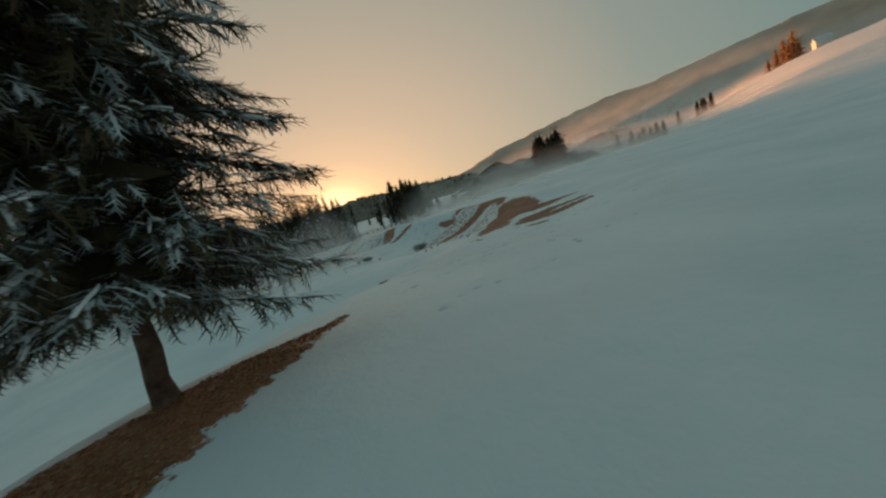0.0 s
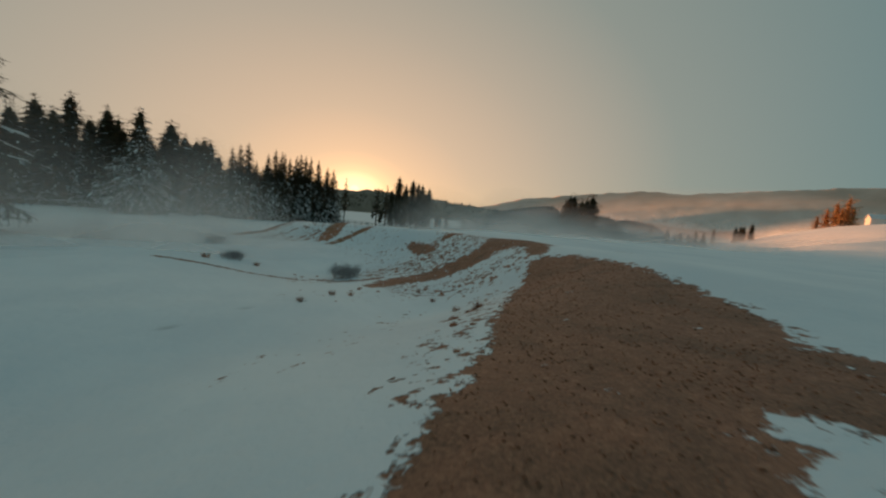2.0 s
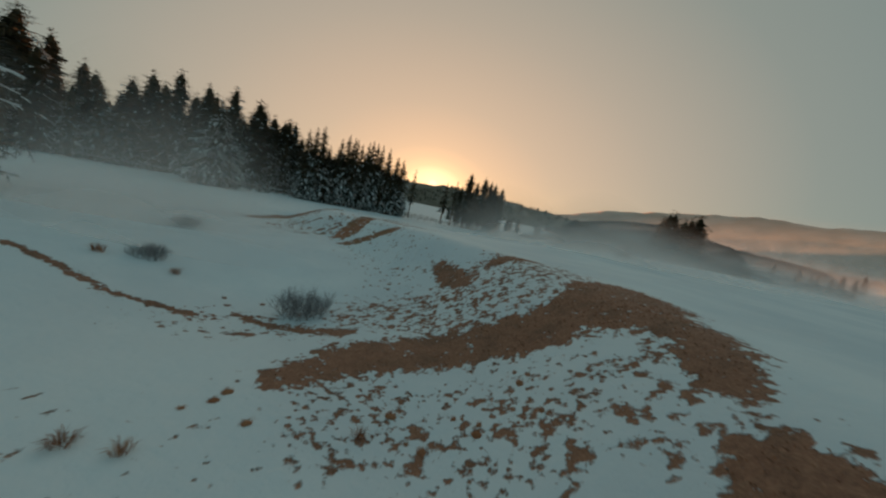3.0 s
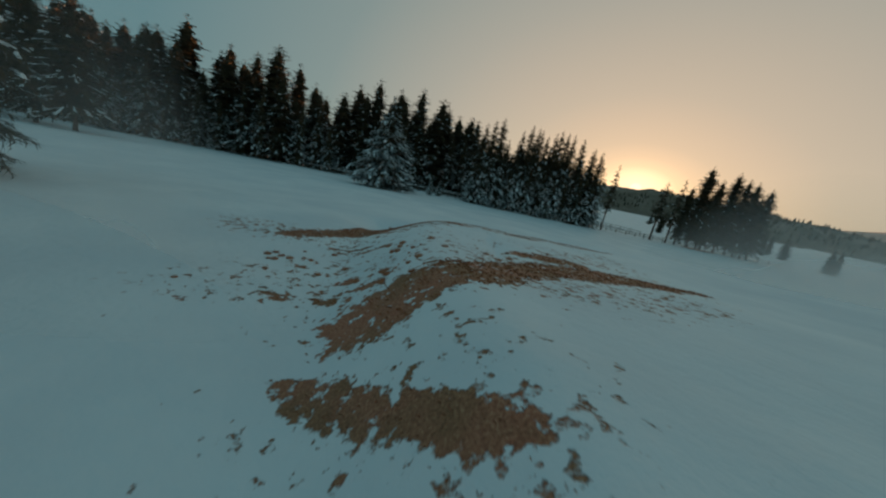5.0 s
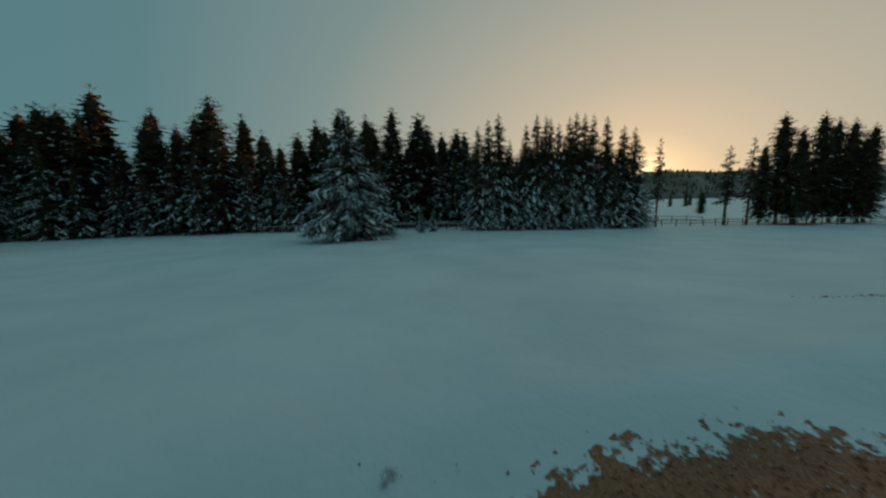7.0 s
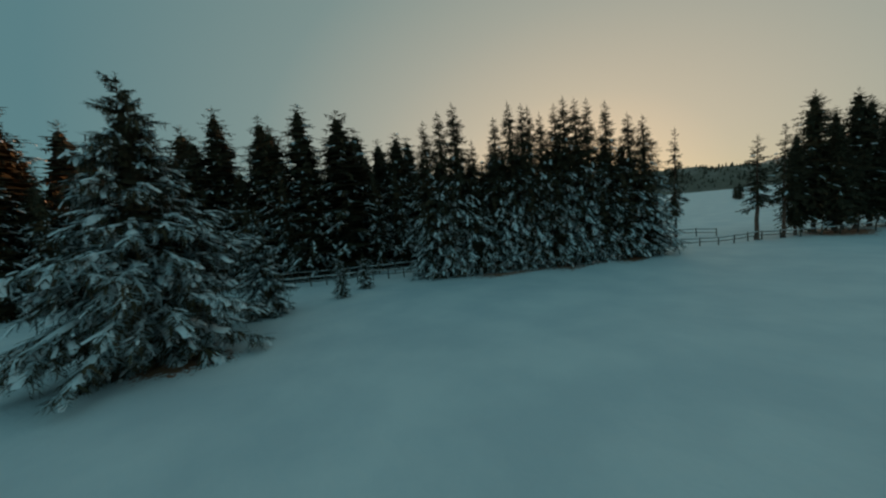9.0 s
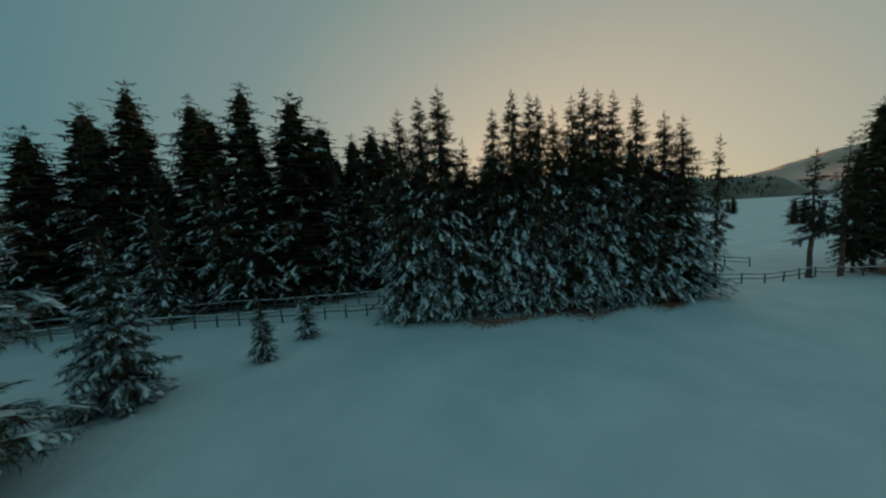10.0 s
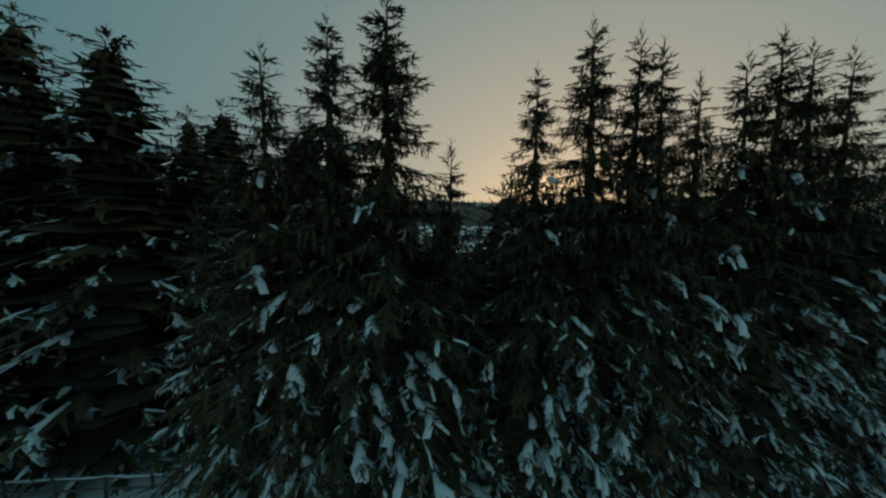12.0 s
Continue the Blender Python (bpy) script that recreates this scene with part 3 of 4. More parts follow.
            frond(p0, half / np.linalg.norm(half), np.linalg.norm(half) * 1.3, (0.03 + 0.02 * L) * slim, up, 0.35)
            rest = spine(1.0) - spine(0.5)
            frond(spine(0.5), rest / np.linalg.norm(rest), np.linalg.norm(rest), (0.025 + 0.02 * L) * slim, up, 0.35)
            end = spine(1.0) - spine(0.85)
            frond(spine(0.9), end / np.linalg.norm(end), 0.12 + 0.18 * L, 0.04 * slim, up, 0.35)
            if rg.random() < snow * (1 - t) ** fade and L > 0.6:
                for _ in range(1 + (rg.random() < 0.5)):
                    s0 = rg.uniform(0.35, 0.8)
                    s1 = min(1.04, s0 + rg.uniform(0.12, 0.42))
                    steps = np.linspace(s0, s1, 4)
                    pts = [spine(q) + up * (0.09 - hang * L * 0.1 * ((q - s0) / (s1 - s0)) ** 2 * (q > 0.7)) for q in steps]
                    heap = tips * rg.choice([0.45, 0.6, 0.8, 1.0, 1.5])
                    pad(pts, heap * rg.uniform(0.08, 0.17) * (0.45 + 0.2 * L), rg.uniform(0.06, 0.12) * heap)
                for _ in range(rg.integers(1, 4)):
                    q = spine(rg.uniform(0.6, 1.0)) + up * 0.05
                    dd = out * rg.uniform(0.3, 0.9) + across * rg.uniform(-0.8, 0.8) - up * (0.2 + hang * rg.uniform(0.2, 0.9))
                    ln = rg.uniform(0.2, 0.55) * (0.4 + 0.25 * L)
                    pad([q, q + dd * ln * 0.5, q + dd * ln - up * 0.05], tips * rg.uniform(0.05, 0.1) * (0.6 + 0.3 * L), 0.06 * tips)
        h += whorl * rg.uniform(0.8, 1.2) * (1 - (0.5 + 0.22 * crest) * t)
    for k in range(9):
        d = np.array([math.cos(k * 2.4), math.sin(k * 2.4), 0.5 + 0.25 * k])
        frond(axis(H - 0.9 + 0.09 * k), d / np.linalg.norm(d), (0.5 - 0.04 * k) * (0.6 + 0.4 * width), 0.025, np.array([-d[1], d[0], 0.0]), 0.1, max(feather, 4))
    frond(axis(H - 0.5), up, 0.75, 0.025, np.array([1.0, 0, 0]), 0.1, 5)
    rad = (0.012 * H + 0.03) * stem
    hs = [-0.3, 0.0, 0.12, 0.3, 0.6, 0.9, 1.3, 1.7, 0.2 * H, 0.3 * H, 0.45 * H, 0.65 * H, 0.97 * H]
    rs = [rad * k * rg.uniform(0.93, 1.07) for k in (1.75, 1.5, 1.25, 1.1, 1.04, 1.0, 0.97, 0.93, 0.86, 0.76, 0.62, 0.4)] + [0.02]
    sway = rg.uniform(-0.25, 0.25, (len(hs), 2)) * rad
    sway[:2] = 0
    trunk = tube([(axis(x) if x > 0 else np.array([0, 0, x])) + np.array([w[0], w[1], 0]) for x, w in zip(hs, sway)], rs, 10)
    joined = [([v for bit in st[0] for v in bit], st[1]) for st in (needles, flakes, rime)]
    return trunk, *joined


def spruce(label, **k):
    """One spruce: trunk, crown, and the snow that lies on its branches."""
    (tv, tf), (nv, nf), (sv, sf), (rv, rf) = spruce_arrays(**k)
    tree = tagged(new("spruce_tree"), label, "tree")
    part("trunk", mesh_of("trunk", tv, tf, M_BARK, True), tree)
    part("crown", mesh_of("crown", nv, nf, M_NEEDLE), tree, "dark green needle branches")
    if sf:
        part("branch_snow", mesh_of("branch_snow", sv, sf, M_SNOW, True), tree, "clumps of white snow on the branches")
    if rf:
        part("frost", mesh_of("frost", rv, rf, M_FROST), tree, "white frost along the low twigs")
    return tree


def stand(tree, x, y, turn, size=1.0, wide=1.0, sink=0.05):
    return Matrix.LocRotScale((x, y, ground_z(x, y) - sink), Euler((0, 0, turn)), (size * wide, size * wide, size))


def plant(tree, spots, group=""):
    """The tree at the first spot and copies of it at the others; a spot is x, y, turn, height factor, width factor."""
    if group:
        tagged(tree, group=group)
    made = []
    for i, (x, y, turn, size, wide) in enumerate(spots):
        m = stand(tree, x, y, turn, size, wide)
        if i == 0:
            tree.matrix_basis = m
        else:
            c = copy_thing(tree, m)
            c.matrix_basis = m
            made.append(c)
    return made


# the spruce beside the start, the lone one on the slope, the wide snowy one
near_tree = spruce("tall dark spruce with bare lower trunk and snowy branches", seed=11, H=10.5, R=2.25, base=1.15, whorl=0.21, per=9, twigs=22, snow=0.7, frost=2.2, frost_fade=1.1, rimed=0.3, droop=0.34, width=0.5, feather=10, taper=0.57, tips=0.26, fine=0.34, ragged=0.1, lift=0.22, stem=0.58, core=0.4, hang=0.4)
slope_tree = spruce("lone pointed spruce on the meadow slope", seed=12, H=15.0, R=3.9, base=0.7, whorl=0.4, per=9, twigs=18, snow=0.35, frost=0.5, width=1.2, feather=6, taper=0.62, point=1.9, tips=0.7, fine=0.9, ragged=0.1, crest=0.5, core=0.5)
wide_tree = spruce("broad spruce heavy with snow at the meadow's edge", seed=13, H=13.6, R=5.4, base=0.8, whorl=0.5, per=12, twigs=26, curtain=0.7, snow=2.6, frost=5.0, frost_fade=2.6, rimed=0.4, droop=0.36, spire=0.5, width=1.0, feather=6, taper=0.62, point=1.6, tips=1.2, fine=0.95, fade=0.9, ragged=0.24, lift=0.1, hang=0.7, crest=0.3, core=0.42)
young_tree = spruce("young spruce dusted with snow beside the broad one", seed=14, H=7.6, R=2.2, base=0.25, whorl=0.27, per=8, twigs=18, snow=1.2, frost=3.4, frost_fade=1.2, rimed=0.4, feather=5, tips=0.85, fine=0.85, ragged=0.15)
sapling = spruce("knee-to-head-high spruce sapling in the snow", seed=15, H=3.1, R=0.85, base=0.12, whorl=0.17, per=8, twigs=13, snow=1.0, frost=3.0, frost_fade=0.6, rimed=0.45, feather=5, tips=0.6, fine=0.6, ragged=0.15)
plant(near_tree, [(-3.2, 2.97, 0.4, 1.0, 1.0)])
near_tree.matrix_basis = near_tree.matrix_basis @ Matrix.Rotation(radians(5), 4, Vector((-0.93, 0.36, 0)))
plant(slope_tree, [(-25.2, 31.2, 2.2, 1.12, 1.02)])
plant(wide_tree, [(-48.5, 65.8, 0.2, 1.0, 1.0)])
plant(young_tree, [(-51.8, 72.3, 0.2, 1.0, 1.0)])
plant(sapling, [(-51.2, 78.0, 0.0, 1.17, 0.85), (-52.5, 81.4, 2.0, 1.08, 0.95)], "saplings by the fence")

# the row of spruces that the flight ends at
rg = random.Random(21)
ROW = [spruce("slim spruce in a dense row, low branches frosted", seed=30 + i, H=16.0, R=3.5, base=0.35, whorl=0.42, per=7, twigs=8, snow=1.7, frost=6.0, frost_fade=4.7, rimed=0.45, droop=0.5, width=1.4, feather=5, taper=0.62, point=1.35, tips=1.12, fade=2.9, fine=0.85, ragged=0.14, crest=0.75, hang=1.0, core=0.42, sparse=1.0) for i in range(3)]
row_spots = [[], [], []]
for i, (x, y, h) in enumerate([(-49.7, 88.7, 15.6), (-48.5, 89.8, 16.5), (-47.4, 90.8, 17.1), (-46.2, 91.9, 13.2), (-44.4, 93.6, 15.4), (-43.2, 94.7, 16.8), (-42.3, 95.5, 16.6), (-41.6, 96.1, 16.2), (-40.8, 96.9, 15.4), (-39.6, 98.0, 16.2), (-38.9, 98.7, 16.7), (-38.0, 99.5, 16.6), (-37.2, 100.2, 16.5), (-35.7, 101.6, 16.0), (-33.8, 103.3, 14.7), (-32.6, 104.4, 14.4)]):
    row_spots[i % 3].append((x, y, rg.uniform(0, 6.28), (h + 0.5) / 16.0, rg.uniform(0.85, 1.1) * (16.0 / h) ** 0.35))
for tree, spots in zip(ROW, row_spots):
    plant(tree, spots, "row of slim spruces")

FILL = [spruce("short thick spruce filling the dense row", seed=40 + i, H=10.4, R=3.3, base=0.3, whorl=0.53, per=7, twigs=6, snow=1.1, frost=4.0, frost_fade=3.4, rimed=0.4, droop=0.45, width=2.4, feather=3, taper=0.55, tips=1.15, fade=1.9, fine=0.9, ragged=0.14, hang=0.8) for i in range(2)]
fill_spots = [[], []]
for k in range(20):
    f = (k // 2 + 0.5) / 10
    off = 2.2 if k % 2 else -0.9
    fill_spots[(k // 2) % 2].append((-49.6 + 17.2 * f - 0.68 * off + rg.uniform(-0.4, 0.4), 88.9 + 15.6 * f + 0.73 * off + rg.uniform(-0.4, 0.4), rg.uniform(0, 6.28), rg.uniform(1.1, 1.3) if k % 2 else rg.uniform(0.62, 0.9), rg.uniform(0.95, 1.15)))
fill_spots[0] += [(-45.6, 95.6, 1.0, 1.22, 1.1), (-48.0, 99.0, 3.0, 1.3, 1.1), (-44.6, 98.6, 5.0, 1.3, 1.0)]
fill_spots[1] += [(-46.8, 97.2, 2.0, 1.3, 1.1), (-43.4, 97.0, 4.0, 1.2, 1.0), (-49.6, 96.0, 0.5, 1.2, 1.1)]
for tree, sp in zip(FILL, fill_spots):
    plant(tree, sp, "row of slim spruces")

# the forest behind the track
FOREST = [spruce("tall dark forest spruce with snow on its branches", seed=50 + i, H=20.0, R=5.0, base=0.8, whorl=0.9, per=6, twigs=5, snow=0.85, frost=2.6, frost_fade=3.5, rimed=0.5, droop=0.4, width=2.4, feather=3, taper=0.5, point=2.3, tips=0.9, ragged=0.05, crest=0.7, hang=0.5, core=0.62) for i in range(3)]
BACK = [spruce("tall dark spruce deep in the forest", seed=70 + i, H=20.0, R=4.8, base=1.4, whorl=1.2, per=5, twigs=4, snow=0.0, frost=0.0, droop=0.35, width=4.0, feather=2, taper=0.5, point=2.3, tips=1.4, crest=0.6, core=0.68) for i in range(3)]
EDGE_TREES = [spruce("forest-edge spruce with snow-laden low branches", seed=60 + i, H=13.0, R=3.5, base=0.25, whorl=0.74, per=6, twigs=6, snow=0.85, frost=4.0, frost_fade=2.0, rimed=0.6, droop=0.42, width=2.2, feather=3, taper=0.6, point=2.3, tips=0.9, ragged=0.14, crest=0.4, hang=0.5, core=0.45) for i in range(2)]
FRONT = [(-135, -8), (-108, 16), (-93, 34), (-84, 53), (-73, 68.5), (-66, 80), (-60.5, 88.5), (-58, 97), (-61, 112)]


def along(path, s):
    """A place s metres along a path of corners, and the way on."""
    for (ax, ay), (bx, by) in zip(path, path[1:]):
        n = math.hypot(bx - ax, by - ay)
        if s <= n:
            return ax + (bx - ax) * s / n, ay + (by - ay) * s / n, (bx - ax) / n, (by - ay) / n
        s -= n
    return None


spots = [[(-74.8, 78.0, 0.0, 1.11, 0.95), (-68.0, 85.2, 1.0, 1.11, 0.95)], [(-71.8, 82.0, 2.0, 1.06, 0.95), (-93.0, 52.6, 3.0, 1.1, 1.0)], [(-66.8, 92.0, 4.0, 0.95, 0.9), (-103.0, 60.0, 5.0, 1.22, 1.0)]]
back_spots = [[], [], []]
edge_spots = [[], []]
for r in range(4):
    s = rg.uniform(0, 3)
    while True:
        p = along(FRONT, s)
        if not p:
            break
        x, y, dx, dy = p
        back = 1.5 + r * 3.9 + rg.uniform(-1.3, 1.3)
        x, y = x - dy * back, y + dx * back
        h = rg.uniform(0.68, 1.04) + (0.09 if y < 62 else 0.0) + (0.12 if rg.random() < 0.2 else 0)
        if r == 0 and rg.random() < 0.7:
            edge_spots[rg.randrange(2)].append((x, y, rg.uniform(0, 6.28), rg.uniform(0.65, 1.15), rg.uniform(0.9, 1.2)))
        elif r or rg.random() < 0.5:
            (spots if r < 2 else back_spots)[rg.randrange(3)].append((x, y, rg.uniform(0, 6.28), h, rg.uniform(0.95, 1.3)))
        s += rg.uniform(2.9, 4.4) * (1 + 0.16 * r)
edge_spots[0] += [(-49.5, 87.7, 1.0, 0.52, 1.1), (-47.2, 89.6, 4.0, 0.42, 1.2), (-52.5, 101.0, 0.3, 0.8, 1.2), (-56.0, 105.0, 1.3, 0.84, 1.2), (-50.0, 106.5, 2.3, 0.78, 1.2), (-54.0, 111.0, 3.0, 0.8, 1.2)]
edge_spots[1] += [(-48.5, 100.0, 0.3, 0.74, 1.2), (-58.5, 100.5, 1.3, 0.86, 1.2), (-46.0, 105.0, 2.0, 0.74, 1.2), (-51.0, 97.0, 4.0, 0.76, 1.2)]
for tree, sp in zip(FOREST + BACK, spots + back_spots):
    plant(tree, sp, "forest behind the track")
for tree, sp in zip(EDGE_TREES, edge_spots):
    plant(tree, sp, "forest edge")

BARE = spruce("wide-crowned spruce on a bare trunk, snow on its boughs", seed=75, H=18.0, R=5.0, base=3.2, whorl=0.55, per=7, twigs=12, snow=0.8, frost=0.3, droop=0.4, width=2.2, feather=3, taper=0.75, tips=1.1, ragged=0.14)
plant(BARE, [(-71.0, 32.0, 0.0, 1.0, 1.0), (-80.0, 27.5, 2.0, 1.0, 1.0), (-88.0, 21.5, 4.0, 1.05, 1.0)], "spruces before the forest")

# thin trees by the gap and the clump beyond it
THIN = [spruce("thin sparse spruce with bare lower trunk", seed=80 + i, H=13.0, R=1.9, base=4.6, whorl=0.42, per=6, twigs=12, snow=0.1, frost=0.0, droop=0.3, width=1.4, feather=5, ragged=0.2, core=0.0) for i in range(2)]
plant(THIN[0], [(-30.2, 107.6, 0.5, 1.03, 0.8), (-20.6, 117.0, 2.0, 1.0, 1.0)], "thin trees by the gap")
plant(THIN[1], [(-23.0, 115.2, 1.0, 0.92, 1.25)], "thin trees by the gap")
CLUMP = [spruce("tall spruce in a clump with bare foot", seed=90 + i, H=17.0, R=3.4, base=2.1, whorl=0.5, per=7, twigs=6, snow=0.12, frost=0.0, droop=0.35, width=2.4, feather=3, taper=0.5, point=2.3, ragged=0.06, crest=0.5, core=0.6) for i in range(2)]
plant(CLUMP[0], [(-17.6, 121.0, 0.0, 0.98, 1.0), (-13.6, 124.5, 1.0, 0.97, 0.95), (-10.6, 126.5, 2.0, 0.9, 1.0), (-19.4, 119.0, 3.0, 0.72, 0.9), (-8.6, 129.0, 4.0, 0.86, 1.0)], "clump beyond the gap")
plant(CLUMP[1], [(-15.6, 123.0, 0.0, 0.86, 1.0), (-12.0, 127.0, 1.0, 0.93, 1.0), (-9.4, 126.0, 2.4, 0.75, 1.1), (-16.0, 120.2, 4.0, 0.7, 1.0)], "clump beyond the gap")


# far trees in the meadow
FAR = [spruce("distant dark spruce in the misty meadow", seed=100 + i, H=14.0, R=3.4, base=0.3, whorl=1.9, per=5, twigs=4, snow=0.05, frost=0.0, width=5.0, feather=1, taper=0.5, point=2.4, crest=0.4, core=0.65) for i in range(2)]
far_spots = [[], []]
for az, d, n, spread, hh in [(-18.7, 172, 15, 7, 1.3), (-31, 215, 8, 9, 0.6), (-26, 250, 9, 16, 0.4), (-38, 330, 5, 14, 0.8), (-2.5, 165, 3, 5, 0.45), (2.5, 190, 4, 12, 0.5), (11.5, 172, 1, 0, 0.55), (-9, 260, 5, 18, 0.6), (7, 300, 8, 30, 0.6)]:
    for k in range(n):
        p = polar(az, d)
        far_spots[k % 2].append((p.x + rg.uniform(-spread, spread), p.y + rg.uniform(-spread, spread), rg.uniform(0, 6.28), hh * rg.uniform(0.75, 1.1), rg.uniform(1.2, 1.8)))
for tree, sp in zip(FAR, far_spots):
    plant(tree, sp, "distant meadow trees")


def far_woods():
    """Countless conifers on the low ridge."""
    verts, faces = [], []
    r2 = np.random.default_rng(7)
    prof_a, prof_e = [p[0] for p in NEAR_RIDGE], [p[1] for p in NEAR_RIDGE]
    for k in range(1700):
        az = r2.uniform(-12, 75)
        rr = r2.uniform(-0.85, 0.15)
        if az < -6 or (14.2 < az < 21 and rr > -0.45):
            continue
        d = 1100 + rr * 180
        crest = 1100 * math.tan(radians(np.interp(az, prof_a, prof_e))) + 4
        z = 2 + (crest - 2) * math.cos(rr * math.pi / 2) ** 1.2 - 3.5
        p = polar(az, d, z)
        h, w = r2.uniform(6, 13), r2.uniform(2.2, 4.0)
        o = len(verts)
        for lev, (zz, ww) in enumerate(((0, 1.0), (0.35, 0.45), (0.38, 0.75), (0.7, 0.25), (0.72, 0.42))):
            for c in range(5):
                q = 6.283 * c / 5 + lev
                j = r2.uniform(0.7, 1.25)
                verts.append((p.x + math.cos(q) * w * ww * j, p.y + math.sin(q) * w * ww * j, z + h * zz))
        verts.append((p.x, p.y, z + h))
        for lev in range(4):
            for c in range(5):
                c2 = (c + 1) % 5
                faces.append((o + lev * 5 + c, o + lev * 5 + c2, o + lev * 5 + 5 + c2, o + lev * 5 + 5 + c))
        for c in range(5):
            faces.append((o + 20 + c, o + 20 + (c + 1) % 5, o + 25))
    tagged(new("far_woods", mesh_of("far_woods", verts, faces, M_FAR)), "dark conifer woods on the low far ridge", "forest", kind="stuff")


far_woods()


# ---- fences ----
def fence(label, path, gap, heights, rails, seed, snowcap=True):
    """Posts along a path of corners, with round rails between them."""
    rf = random.Random(seed)
    x0, y0 = path[0]
    f = tagged(new("fence"), label, "fence", "wooden fences")
    f.matrix_basis = Matrix.Translation((x0, y0, ground_z(x0, y0)))
    total = sum(math.hypot(b[0] - a[0], b[1] - a[1]) for a, b in zip(path, path[1:]))
    places = []
    s = 0.0
    while s <= total:
        x, y, dx, dy = along(path, min(s, total - 0.001))
        places.append((x, y, ground_z(x, y)))
        s += gap
    hp = heights
    post_me = [mesh_of("post", *tube([(0, 0, -0.3), (0.01, 0, hp * 0.5), (rf.uniform(-0.03, 0.03), 0, hp)], [0.07, 0.065, 0.055], 7), M_WOOD, False) for _ in range(3)]
    for x, y, z in places:
        part("post", post_me[rf.randrange(3)], f, at=Matrix.LocRotScale((x - x0, y - y0, z - ground_z(x0, y0)), Euler((rf.uniform(-0.06, 0.06), rf.uniform(-0.06, 0.06), rf.uniform(0, 6.28))), (1, 1, rf.uniform(0.92, 1.08))))
    for a, b in zip(places, places[1:]):
        for rh in rails:
            pa = Vector((a[0] - x0, a[1] - y0, a[2] - ground_z(x0, y0) + rh + rf.uniform(-0.04, 0.04)))
            pb = Vector((b[0] - x0, b[1] - y0, b[2] - ground_z(x0, y0) + rh + rf.uniform(-0.04, 0.04)))
            mid = (pa + pb) / 2 - Vector((0, 0, rf.uniform(0, 0.05)))
            rail = part("rail", mesh_of("rail", *tube([pa, mid, pb], [0.045, 0.05, 0.04], 6), M_WOOD), f)
            if snowcap and rh == rails[-1]:
                v, fc = tube([pa + Vector((0, 0, 0.045)), mid + Vector((0, 0, 0.055)), pb + Vector((0, 0, 0.045))], [0.03, 0.05, 0.03], 6)
                part("rail_snow", mesh_of("rail_snow", v, fc, M_SNOW, True), rail, "thin line of snow on the rail")
    return f


fence("weathered post-and-rail fence along the meadow side of the track", [(-78.0, 63.0), (-66.3, 74.3), (-62.0, 78.4), (-53.2, 86.1), (-50.5, 90.5)], 1.65, 1.05, (0.55, 0.95), 1)
fence("snow-capped rail fence on the forest side of the track", [(-92.0, 52.0), (-80.0, 64.0), (-69.4, 75.6), (-64.4, 82.2), (-56.0, 89.2), (-52.0, 95.0)], 1.9, 1.15, (0.6, 1.05), 2)
fence("weathered rail fence across the gap between the trees", [(-31.5, 108.6), (-26.0, 111.6), (-22.4, 115.6), (-17.0, 118.2), (-10.0, 123.5), (-2.0, 129.0)], 1.9, 1.0, (0.5, 0.9), 3)
fence("second rail fence further into the snowy field", [(-44.0, 119.0), (-33.0, 120.6), (-25.2, 120.8)], 2.2, 1.1, (0.55, 1.0), 4)


# ---- house ----
def house():
    p = polar(-49.0, 405)
    z = ground_z(p.x, p.y)
    h = tagged(new("house"), "small white gabled house on the sunlit slope", "house")
    h.matrix_basis = Matrix.Translation((p.x, p.y, z - 0.4)) @ Euler((0, 0, radians(60))).to_matrix().to_4x4()
    w, d, e, r = 3.6, 4.5, 4.2, 7.2
    v = [Vector(q) for q in [(-w, -d, -1), (w, -d, -1), (w, d, -1), (-w, d, -1), (-w, -d, e), (w, -d, e), (w, d, e), (-w, d, e), (0, -d, r), (0, d, r)]]
    part("wall", mesh_of("wall", v, [(0, 1, 5, 8, 4), (1, 2, 6, 5), (2, 3, 7, 9, 6), (3, 0, 4, 7), (3, 2, 1, 0)], M_PLASTER), h)
    for s in (-1, 1):
        q = [(s * 4.3, -d - 0.5, e - 0.55), (0, -d - 0.5, r + 0.1), (0, d + 0.5, r + 0.1), (s * 4.3, d + 0.5, e - 0.55)]
        vv = [Vector(a) for a in q] + [Vector(a) + Vector((0, 0, 0.3)) for a in q]
        part("roof", mesh_of("roof", vv, [(0, 1, 2, 3), (7, 6, 5, 4), (0, 4, 5, 1), (1, 5, 6, 2), (2, 6, 7, 3), (3, 7, 4, 0)], M_ROOF), h, "snow-covered roof slope")
    for x in (-1.6, 1.6):
        for zz in (0.8, 3.0):
            v, f = box(x - 0.45, -d - 0.05, zz, x + 0.45, -d + 0.02, zz + 1.2)
            part("window", mesh_of("window", v, f, M_GLASS), h)
    v, f = box(0.8, 1.0, 5.6, 1.5, 1.7, 8.0)
    part("chimney", mesh_of("chimney", v, f, M_PLASTER), h)


house()


